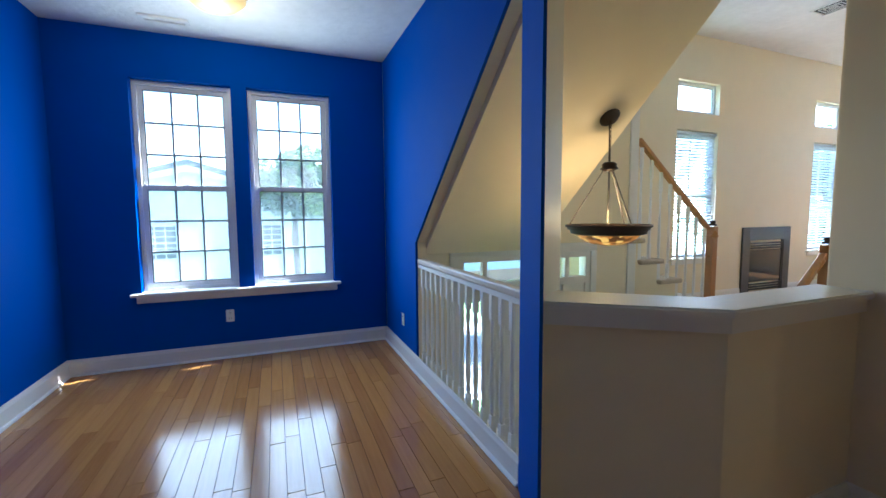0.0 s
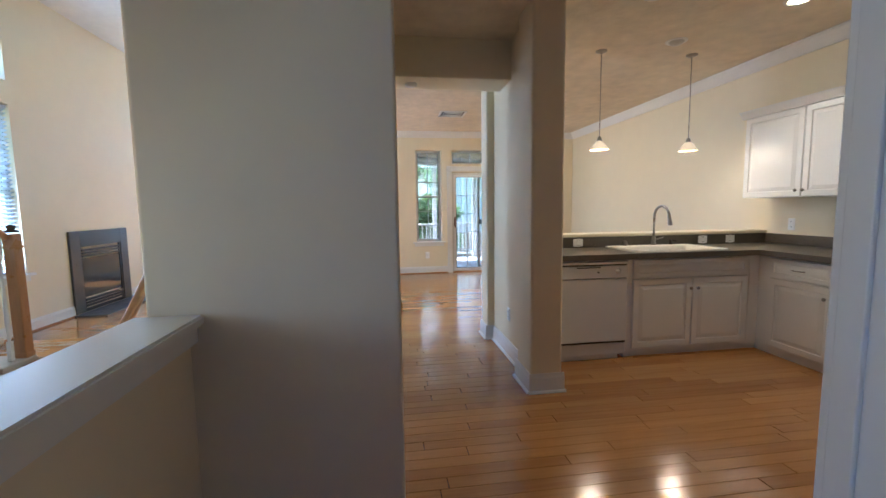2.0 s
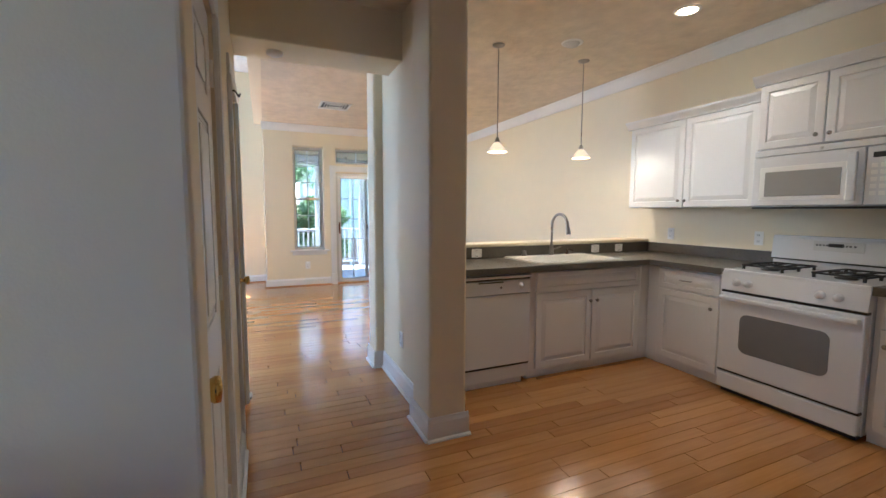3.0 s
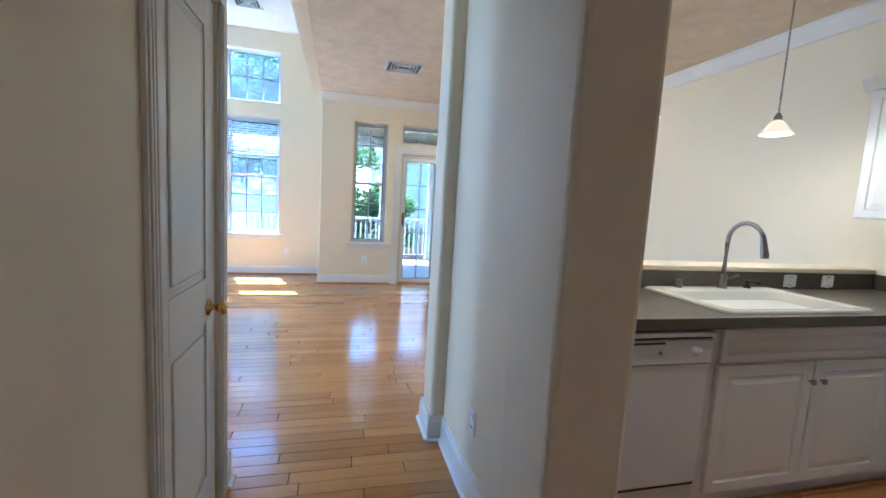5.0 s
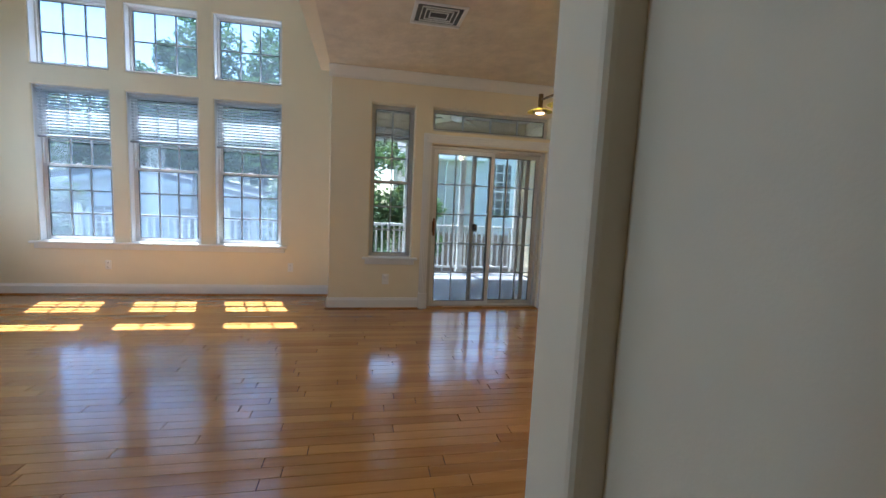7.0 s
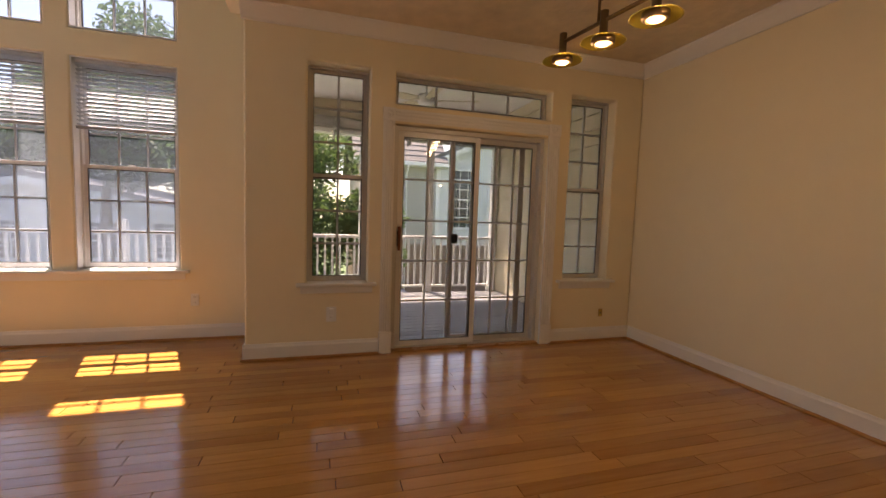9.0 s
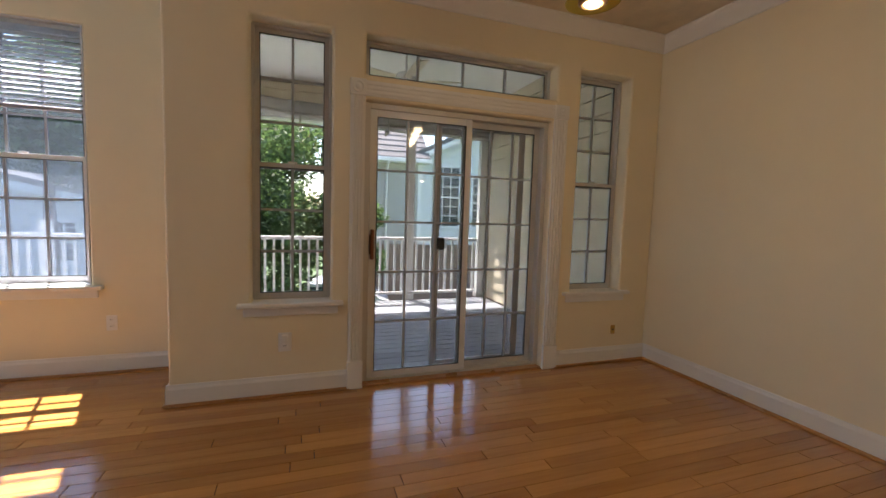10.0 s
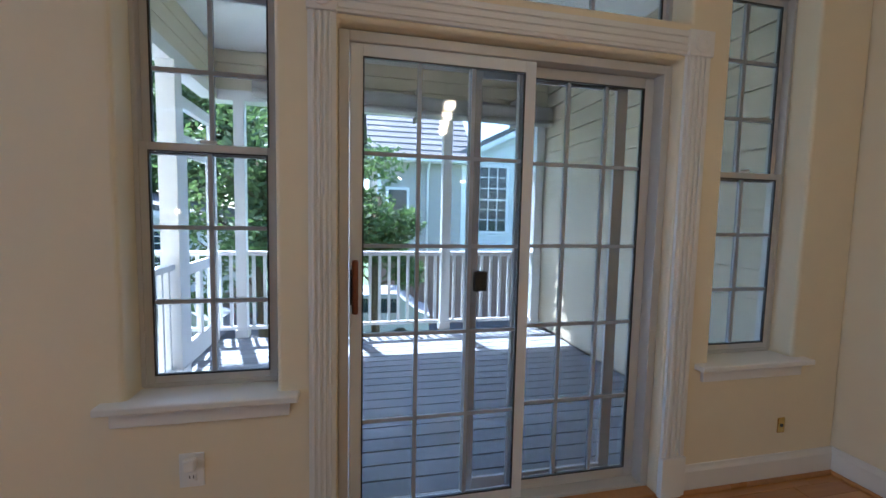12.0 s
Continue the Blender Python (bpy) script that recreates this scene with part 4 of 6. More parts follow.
SW = face_south(YS)
plate(SW, -4.67, 1.12), plate(SW, -3.85, 1.12)
KW = Matrix.Translation((4.934, 0, 0)) @ EAST
for y in (1.41, 2.755, 3.07):
    plate(KW, y, 0.97, "outlet", None, 0.1, 0.075)
plate(east(XD), 0.41, 0.37, "outlet", None, 0.085, 0.13), plate(east(XD), 3.14, 0.29, "jack", BRASS, 0.045, 0.08)
plate(east(XE), -0.82, 0.38), plate(east(XE), -2.98, 0.38)
plate(north(YN), -0.22, 0.4), plate(Matrix.Translation((1.276, 0, 0)) @ EAST, -3.79, 0.36)
plate(Matrix.Translation((0, -0.62, 0)) @ Matrix.Rotation(radians(180), 4, "Z"), -4.62, 0.38)
nl = thing("night_light", east(XD) @ pose(0.41, -0.011, 0.40), "white plug-in night light in the outlet", "night light")
part("body", boxes((-0.02, 0.02, -0.03, 0.0, -0.02, 0.025), bevel=0.006), PLATE, nl)
# ---- hall doors ----
def hall_door(name, m, w, knob_u, hinge_u, label, single=False, knob_z=0.94, trim=0.094):
    d = thing(name, m, label, "door", kind="structure")
    h = 2.02
    slab_ = part("slab", boxes((0, w, 0.02, 0.05, 0.008, h)), WHITE, d)
    st, mid = 0.11, 0.09
    cols = ((st, (w - mid) / 2), ((w + mid) / 2, w - st))
    rows = ((0.2, 0.78), (0.98, 1.62), (1.72, 1.9))
    if single:
        cols, rows = ((st, w - st),), ((0.2, 0.82), (1.0, 1.9))
    for z0, z1 in rows:
        for a, b in cols:
            bm = boxes((a, b, 0.0185, 0.0205, z0, z0 + 0.012), (a, b, 0.0185, 0.0205, z1 - 0.012, z1), (a, a + 0.012, 0.0185, 0.0205, z0, z1), (b - 0.012, b, 0.0185, 0.0205, z0, z1))
            box(bm, a + 0.03, b - 0.03, 0.012, 0.021, z0 + 0.03, z1 - 0.03, bevel=0.007)
            part("panel", bm, WHITE, slab_)
    part("stile", boxes((0, st - 0.004, 0.012, 0.02, 0.008, h), (w - st + 0.004, w, 0.012, 0.02, 0.008, h), (st - 0.004, w - st + 0.004, 0.012, 0.02, 0.008, rows[0][0] - 0.004), *[(st - 0.004, w - st + 0.004, 0.012, 0.02, p[1] + 0.004, q[0] - 0.004) for p, q in zip(rows, rows[1:])], (st - 0.004, w - st + 0.004, 0.012, 0.02, rows[-1][1] + 0.004, h), *([] if single else [((w - mid) / 2 + 0.004, (w + mid) / 2 - 0.004, 0.0125, 0.0205, 0.1, h - 0.06)]), bevel=0.003), WHITE, slab_)
    kb = lathe(bmesh.new(), [(0.032, 0), (0.032, 0.006), (0.012, 0.012), (0.011, 0.03), (0.022, 0.036), (0.03, 0.05), (0.028, 0.062), (0.0005, 0.066)], 22, Matrix.Translation((knob_u, 0.012, knob_z)) @ Matrix.Rotation(radians(90), 4, "X"))
    part("door_knob", kb, BRASS, d, "polished brass door knob")
    for z in (0.22, 1.045, 1.82):
        part("hinge", rod(boxes((hinge_u - 0.012, hinge_u + 0.012, 0.008, 0.013, z - 0.045, z + 0.045)), (hinge_u, 0.006, z - 0.047), (hinge_u, 0.006, z + 0.047), 0.006, seg=10), PLATE, d)
    # casing round the opening
    bm = bmesh.new()
    for a, b in ((-0.006 - trim, -0.006), (w + 0.006, w + 0.006 + trim)):
        box(bm, a, b, -0.014, -0.001, 0.0, h + 0.012)
        for k in range(3):
            f = trim / 0.094
            box(bm, a + (0.014 + 0.026 * k) * f, a + (0.03 + 0.026 * k) * f, -0.02, -0.013, 0.0, h + 0.012, bevel=0.003)
    box(bm, -0.006 - trim, w + 0.006 + trim, -0.016, -0.001, h + 0.014, h + 0.11, bevel=0.004)
    part("casing", bm, WHITE, d)
    return d


hall_door("door_1", pose(2.655, 0.45, 0), 0.80, 0.06, 0.792, "white six-panel closet door with brass knob")
hall_door("door_2", pose(4.215, 0.45, 0), 0.572, 0.485, 0.008, "white two-panel narrow closet door with brass knob", True, 0.88, 0.07)
hk = thing("robe_hook", pose(4.25, 0.452, 1.95), "dark metal hook on the closet door", "hook")
part("arm", tube(bmesh.new(), [(0, 0.012, 0.02), (0.01, -0.03, 0.025), (0.03, -0.05, 0.0), (0.05, -0.055, 0.02)], 0.005, 8), BRONZE, hk)

# ---- sliding patio door with its casing ----
D = east(XD)
cs = thing("door_casing", D, "white fluted casing with rosette corner blocks", "door casing", kind="structure")
def fluted(bm, a, b, z0, z1):
    box(bm, a, b, -0.018, -0.001, z0, z1)
    n = 4
    s = (b - a - 0.02) / n
    for k in range(n):
        box(bm, a + 0.01 + s * k + 0.004, a + 0.01 + s * (k + 1) - 0.004, -0.027, -0.017, z0, z1, bevel=0.004)
    return bm
for a, b in ((0.825, 0.925), (2.425, 2.545)):
    part("side_casing", fluted(bmesh.new(), a, b, 0.2, 2.05), WHITE, cs)
    part("plinth_block", boxes((a - 0.006, b + 0.004, -0.032, -0.001, 0.0, 0.2), bevel=0.004), WHITE, cs)
    bm = boxes((a - 0.004, b + 0.004, -0.032, -0.001, 2.05, 2.16), bevel=0.004)
    c = (a + b) / 2
    lathe(bm, [(0.042, 0), (0.042, 0.006), (0.034, 0.008), (0.03, 0.002), (0.02, 0.002), (0.014, 0.009), (0.0005, 0.01)], 24, Matrix.Translation((c, -0.032, 2.105)) @ Matrix.Rotation(radians(90), 4, "X"))
    part("rosette", bm, WHITE, cs)
bm = boxes((0.929, 2.421, -0.018, -0.001, 2.055, 2.155))
for k in range(3):
    box(bm, 0.929, 2.421, -0.027, -0.017, 2.066 + 0.03 * k, 2.086 + 0.03 * k, bevel=0.004)
part("head_casing", bm, WHITE, cs)

sd = thing("door_3", D, "white aluminium sliding glass patio door with grilles", "door", kind="structure")
part("door_frame", boxes((0.932, 0.972, 0.06, 0.19, 0.0, 2.03), (2.378, 2.418, 0.06, 0.19, 0.0, 2.03), (0.972, 2.378, 0.06, 0.19, 1.99, 2.03), (0.972, 2.378, 0.06, 0.19, 0.0, 0.03), bevel=0.003), ALU, sd)
part("threshold", boxes((0.935, 2.415, -0.012, 0.06, 0.0, 0.016), bevel=0.004), OAK, sd, "oak threshold strip")
inner = sash(sd, "sliding_panel", 0.975, 1.755, 0.03, 1.99, 0.075, 3, 5, VINYL, fw=0.05, mw=0.015, bars=GRILLE)
sash(sd, "fixed_panel", 1.70, 2.378, 0.03, 1.99, 0.125, 3, 5, ALU, fw=0.05, mw=0.015, bars=GRILLE)
sc = part("screen_panel", ring(1.485, 2.27, 0.165, 0.185, 0.03, 1.99, 0.058, bevel=0.003), VINYL, sd, "half-open white insect screen frame")
part("screen_mesh", boxes((1.543, 2.212, 0.1745, 0.1755, 0.082, 1.938)), MESH, sc).visible_shadow = False
part("screen_latch", boxes((1.52, 1.585, 0.14, 0.165, 0.985, 1.08), bevel=0.012), BLACK, sc)
hd = part("pull_handle", boxes((0.985, 1.01, 0.045, 0.075, 0.92, 1.14), bevel=0.008), material("reddish_wood_handle", (0.2, 0.06, 0.025), 0.35, var=0.2), inner, "reddish wooden pull handle")
part("latch_plate", boxes((0.978, 0.984, 0.05, 0.075, 0.96, 1.10)), BRONZE, hd)

# ---- blinds ----
def blind(m, u0, u1, z0, z1, n, d, tilt, label):
    b = thing("window_blind", m, label, "blind", group="window blinds")
    part("head_rail", boxes((u0, u1, d - 0.02, d + 0.025, z1 - 0.03, z1), bevel=0.003), BLIND, b)
    part("bottom_rail", boxes((u0, u1, d - 0.015, d + 0.02, z0, z0 + 0.025), bevel=0.004), RAIL, b)
    for k in range(n):
        z = z0 + 0.035 + (z1 - 0.05 - z0 - 0.035) * k / (n - 1)
        w = 0.024
        bm = bmesh.new()
        c, s = math.cos(radians(tilt)) * w, math.sin(radians(tilt)) * w
        v = [bm.verts.new(p) for p in ((u0 + 0.004, d - c, z - s), (u1 - 0.004, d - c, z - s), (u1 - 0.004, d, z + 0.002), (u0 + 0.004, d, z + 0.002), (u1 - 0.004, d + c, z + s), (u0 + 0.004, d + c, z + s))]
        bm.faces.new((v[0], v[1], v[2], v[3])), bm.faces.new((v[3], v[2], v[4], v[5]))
        bmesh.ops.solidify(bm, geom=bm.faces[:], thickness=0.0015)
        part("slat", bm, BLIND, b)
    for u in (u0 + 0.12, u1 - 0.12):
        part("cord", rod(bmesh.new(), (u, d, z0), (u, d, z1), 0.0015, seg=5), BLIND, b)
for a, b in WINS:
    blind(east(XE), -b + 0.014, -a - 0.014, 1.90, 2.485, 15, 0.05, -15, "white slatted blind drawn up to half height")
for a in (5.48, 8.7):
    blind(north(YN), a + 0.01, a + 0.84, 0.68, 2.485, 40, 0.036, -30, "white slatted blind lowered over the window")

# ---- fireplace ----
fp = thing("fireplace", north(YN), "black gas fireplace with grey slate surround", "fireplace")
X0, X1 = 6.97, 8.16
part("surround", boxes((X0, X0 + 0.17, -0.03, -0.001, 0.02, 1.09), (X1 - 0.17, X1, -0.03, -0.001, 0.02, 1.09), (X0 + 0.17, X1 - 0.17, -0.03, -0.001, 0.88, 1.09), bevel=0.003), SLATE, fp)
part("firebox", boxes((X0 + 0.17, X1 - 0.17, 0.26, 0.3, 0.0, 0.88), (X0 + 0.17, X0 + 0.2, -0.02, 0.26, 0.02, 0.88), (X1 - 0.2, X1 - 0.17, -0.02, 0.26, 0.02, 0.88), (X0 + 0.2, X1 - 0.2, -0.02, 0.26, 0.02, 0.06)), BLACK, fp)
for z0, z1 in ((0.08, 0.20), (0.74, 0.86)):
    part("louvre", boxes(*[(X0 + 0.2, X1 - 0.2, -0.028, 0.0, z0 + 0.04 * k, z0 + 0.028 + 0.04 * k) for k in range(3)], bevel=0.003), BLACK, fp)
part("glass_front", boxes((X0 + 0.2, X1 - 0.2, -0.012, -0.008, 0.21, 0.73)), DARKGLASS, fp)
part("log", rod(rod(bmesh.new(), (X0 + 0.3, 0.1, 0.3), (X1 - 0.3, 0.14, 0.32), 0.05, 0.04), (X0 + 0.4, 0.16, 0.4), (X1 - 0.36, 0.08, 0.38), 0.035, 0.045), BARK, fp)
hearth = thing("hearth", north(YN), "flush grey slate hearth in front of the fireplace", "hearth", kind="structure")
for k in range(4):
    w = (X1 + 0.06 - X0 + 0.06) / 4
    part("tile", boxes((X0 - 0.06 + w * k + 0.002, X0 - 0.06 + w * (k + 1) - 0.002, -0.42, -0.035, 0.0, 0.02), bevel=0.002), SLATE, hearth)

# ---- stairs ----
SY = 3.6
st = thing("staircase", Matrix(), "carpeted stairs with white risers rising beside the wall", "stairs", kind="structure")
for k in range(9):
    x, z = 5.16 - 0.30 * k, 0.08 + 0.243 * k
    if x < 3.9:
        continue
    part("tread", boxes((x - 0.31, x + 0.045, SY - 0.05, YN - 0.002, z - 0.055, z), bevel=0.016), CARPET, st)
    part("riser", boxes((x - 0.02, x, SY, YN - 0.004, max(z - 0.243, 0.0), z - 0.056)), WHITE, st)
bm = prism(bmesh.new(), [(3.9, -1.5), (5.14, -1.5), (5.14, 0.03)] + [p for k in range(5) for p in ((5.14 - 0.30 * k, 0.04 + 0.243 * k), (5.14 - 0.30 * (k + 1), 0.04 + 0.243 * k))][0:9] + [(3.9, 1.0)], "y", SY, SY + 0.03)
part("side_wall", bm, CREAM, st)


def turned(h, r=0.016):
    return [(r * 1.05, 0), (r * 1.05, h * 0.18), (r * 0.7, h * 0.2), (r * 1.1, h * 0.23), (r * 0.95, h * 0.4), (r * 0.6, h * 0.62), (r * 1.05, h * 0.64), (r * 0.8, h * 0.66), (r * 0.62, h * 0.7), (r * 0.6, h)]


def baluster(name, parent, x, y, z0, z1, r=0.016):
    h = z1 - z0
    bm = boxes((x - r, x + r, y - r, y + r, z0, z0 + h * 0.16), (x - r, x + r, y - r, y + r, z0 + h * 0.82, z1), bevel=0.002)
    lathe(bm, [(r * 0.6, h * 0.16), (r * 1.05, h * 0.19), (r * 0.75, h * 0.22), (r * 1.1, h * 0.3), (r * 0.95, h * 0.45), (r * 0.62, h * 0.7), (r * 1.0, h * 0.76), (r * 0.7, h * 0.79), (r * 0.9, h * 0.82)], 10, Matrix.Translation((x, y, z0)))
    return part(name, bm, WHITE, parent)


rail = thing("stair_railing", Matrix(), "honey oak handrail on white balusters along the stairs", "railing")
bm = bmesh.new()
a, b = Vector((5.1, SY + 0.02, 1.12)), Vector((3.93, SY + 0.02, 2.13))
m = Matrix.Translation((a + b) / 2) @ (b - a).to_track_quat("Z", "Y").to_matrix().to_4x4()
L = (b - a).length
box(bm, -0.03, 0.03, -0.026, 0.026, -L / 2, L / 2, bevel=0.012)
for v in bm.verts:
    v.co = m @ v.co
part("handrail", bm, OAK, rail)
for k in range(5):
    for j in (0, 1):
        x = 5.04 - 0.30 * k - 0.15 * j
        z = 0.08 + 0.243 * k
        zr = 1.12 + (5.1 - x) * (2.13 - 1.12) / 1.17 - 0.03
        if x > 3.95:
            baluster("baluster", rail, x, SY + 0.03, z, zr)


def newel(x, y, z0, h, label):
    n = thing("newel_post", pose(x, y, z0), label, "newel post", group="newel posts")
    bm = boxes((-0.044, 0.044, -0.044, 0.044, 0, h * 0.94), (-0.05, 0.05, -0.05, 0.05, 0, h * 0.1), bevel=0.007)
    box(bm, -0.049, 0.049, -0.049, 0.049, h * 0.84, h * 0.86, bevel=0.005)
    part("post", bm, OAK, n)
    part("finial", lathe(bmesh.new(), [(0.05, h * 0.95), (0.05, h * 0.96), (0.025, h * 0.97), (0.034, h * 0.985), (0.028, h), (0.0005, h * 1.005)], 18), BRONZE, n)


newel(5.15, SY + 0.01, 0, 1.23, "honey oak newel post at the foot of the stairs")
newel(4.78, 2.28, 0, 1.1, "honey oak newel post at the head of the lower stairs")
lr = thing("guard_railing", Matrix(), "honey oak guard rail on white balusters over the lower stairs", "railing")
part("handrail", boxes((4.75, 4.81, 1.215, 2.24, 0.90, 0.95), bevel=0.012), OAK, lr)
for k in range(8):
    baluster("baluster", lr, 4.78, 1.30 + 0.115 * k, 0.0, 0.90)
a, b = Vector((4.74, 2.28, 0.95)), Vector((3.6, 2.28, -0.05))
bm = bmesh.new()
m = Matrix.Translation((a + b) / 2) @ (b - a).to_track_quat("Z", "Y").to_matrix().to_4x4()
box(bm, -0.03, 0.03, -0.026, 0.026, -(b - a).length / 2, (b - a).length / 2, bevel=0.012)
for v in bm.verts:
    v.co = m @ v.co
part("lower_handrail", bm, OAK, lr)
ls = thing("lower_staircase", Matrix(), "carpeted stairs leading down to the foyer", "stairs", kind="structure")
for k in range(7):
    part("tread", boxes((4.7 - 0.27 * (k + 1), 4.7 - 0.27 * k, 1.31, 2.33, -1.45, -0.19 - 0.18 * k), bevel=0.008), CARPET, ls)
# railing of the blue room
br = thing("blue_room_railing", Matrix(), "white painted railing with turned balusters in the blue room", "railing")
part("handrail", boxes((1.29, 1.35, 1.765, 3.41, 0.915, 0.965), bevel=0.014), material("white_oak_rail", (0.6, 0.52, 0.42), 0.35), br)
part("subrail", boxes((1.30, 1.34, 1.765, 3.41, 0.885, 0.914)), WHITE, br)
for k in range(15):
    baluster("baluster", br, 1.32, 1.83 + 0.108 * k, 0.045, 0.885)

# ---- front door below ----
fd = thing("front_door", north(3.6), "white front door with transom and sidelights", "door", kind="structure")
part("door_frame", ring(1.74, 3.26, -0.02, 0.08, -1.45, 0.94, 0.06), WHITE, fd)
part("head_casing", boxes((1.66, 3.34, -0.03, -0.001, 0.942, 1.03), (1.66, 1.738, -0.03, -0.001, -1.45, 0.941), (3.262, 3.34, -0.03, -0.001, -1.45, 0.941), bevel=0.004), WHITE, fd)
part("transom_bar", boxes((1.80, 3.20, -0.02, 0.06, 0.60, 0.68), (2.02, 2.08, -0.02, 0.06, -1.45, 0.6), (2.92, 2.98, -0.02, 0.06, -1.45, 0.6), (2.0, 2.05, -0.01, 0.05, 0.68, 0.88), (2.95, 3.0, -0.01, 0.05, 0.68, 0.88), bevel=0.004), WHITE, fd)
leaf = part("door_leaf", boxes((2.08, 2.92, 0.0, 0.045, -1.44, 0.6)), WHITE, fd)
for u in (2.17, 2.53):
    for z0, z1 in ((-1.25, -0.7), (-0.6, 0.2), (0.28, 0.5)):
        part("panel", boxes((u, u + 0.28, -0.01, 0.001, z0, z1), bevel=0.006), WHITE, leaf)
for a, b, z0, z1 in ((1.80, 3.20, 0.68, 0.88), (1.80, 2.02, -1.3, 0.5), (2.98, 3.20, -1.3, 0.5)):
    p = part("glass", boxes((a, b, 0.02, 0.025, z0, z1)), CLEAR, fd)
    p.visible_shadow = False
part("side_panel", boxes((1.80, 2.02, 0.0, 0.04, -1.45, -1.3), (1.80, 2.02, 0.0, 0.04, 0.5, 0.6), (2.98, 3.20, 0.0, 0.04, -1.45, -1.3), (2.98, 3.20, 0.0, 0.04, 0.5, 0.6)), WHITE, fd)

# ---- hanging lamps ----
ch = thing("chandelier", pose(2.29, 2.32, 1.14), "dark bronze bowl pendant with tiffany-style amber glass", "lamp")
ART = glow("amber_stained_glass", (1.0, 0.55, 0.16), 0.07)
ART.node_tree.nodes["Principled BSDF"].inputs["Base Color"].default_value = (0.12, 0.06, 0.02, 1)
nt = ART.node_tree
vor = nt.nodes.new("ShaderNodeTexVoronoi")
vor.inputs["Scale"].default_value = 30
rmp = nt.nodes.new("ShaderNodeValToRGB")
for e, (p, c) in zip((rmp.color_ramp.elements[0], rmp.color_ramp.elements[1], rmp.color_ramp.elements.new(0.5), rmp.color_ramp.elements.new(0.75)), ((0.3, (0.5, 0.18, 0.03, 1)), (0.75, (0.9, 0.7, 0.35, 1)), (0.45, (1.0, 0.55, 0.12, 1)), (0.6, (0.08, 0.03, 0.01, 1)))):
    e.position, e.color = p, c
rmp.color_ramp.interpolation = "CONSTANT"
tc = nt.nodes.new("ShaderNodeTexCoord")
nt.links.new(tc.outputs["Object"], vor.inputs["Vector"])
nt.links.new(vor.outputs["Color"], rmp.inputs[0])
nt.links.new(rmp.outputs[0], nt.nodes["Principled BSDF"].inputs["Emission Color"])
part("bowl", lathe(bmesh.new(), [(0.272, 0.115), (0.277, 0.112), (0.277, 0.10), (0.262, 0.094), (0.262, 0.082), (0.246, 0.076), (0.24, 0.055), (0.21, 0.045), (0.212, 0.05), (0.24, 0.068), (0.268, 0.112)], 40), BRONZE, ch)
part("glass_bowl", lathe(bmesh.new(), [(0.212, 0.05), (0.16, 0.006), (0.096, -0.018), (0.0005, -0.028), (0.0005, -0.022), (0.096, -0.012), (0.16, 0.013), (0.212, 0.056)], 40), ART, ch, "amber mosaic glass bowl")
part("hub", lathe(bmesh.new(), [(0.0005, 0.535), (0.03, 0.53), (0.05, 0.515), (0.045, 0.50), (0.06, 0.485), (0.03, 0.47), (0.0005, 0.465)], 20), BRONZE, ch)
for k in range(3):
    a = radians(20 + 120 * k)
    part("rod", rod(bmesh.new(), (0.03 * math.cos(a), 0.03 * math.sin(a), 0.49), (0.25 * math.cos(a), 0.25 * math.sin(a), 0.11), 0.004, seg=8), PEWTER, ch)
part("stem", rod(bmesh.new(), (0, 0, 0.07), (0, 0, 0.48), 0.007, seg=10), PEWTER, ch)
bm = rod(bmesh.new(), (0, 0, 0.53), (0, 0.01, 0.80), 0.004, seg=6)
for k in range(9):
    z = 0.54 + 0.03 * k
    rod(bm, (-0.009, 0, z), (0.009, 0, z + 0.02), 0.004, seg=6), rod(bm, (0.009, 0, z), (-0.009, 0, z + 0.02), 0.004, seg=6)
part("chain", bm, BRONZE, ch)
part("canopy", lathe(bmesh.new(), [(0.07, 0.0), (0.07, 0.012), (0.05, 0.03), (0.0005, 0.035)], 24, Matrix.Translation((0, 0.012, 0.83)) @ Matrix.Rotation(radians(139.5), 4, "X")), BRONZE, ch)
bulb((2.29, 2.32, 1.30), 1.0, (1.0, 0.66, 0.3), 0.06)

dc = thing("dining_chandelier", pose(7.68, -1.79, 2.2), "bronze bar chandelier with four amber glass disc lamps", "lamp")
DISC = pane_glass("amber_green_disc_glass", (0.8, 0.72, 0.35), 0.05)
dn = DISC.node_tree
dm, dd = dn.nodes.new("ShaderNodeMixShader"), dn.nodes.new("ShaderNodeBsdfTranslucent")
dd.inputs[0].default_value, dm.inputs[0].default_value = (0.75, 0.68, 0.25, 1), 0.5
dn.links.new(dn.nodes["Mix Shader"].outputs[0], dm.inputs[1]), dn.links.new(dd.outputs[0], dm.inputs[2])
dn.links.new(dm.outputs[0], dn.nodes["Material Output"].inputs[0])
ax = Vector((-1, -0.16, 0)).normalized()
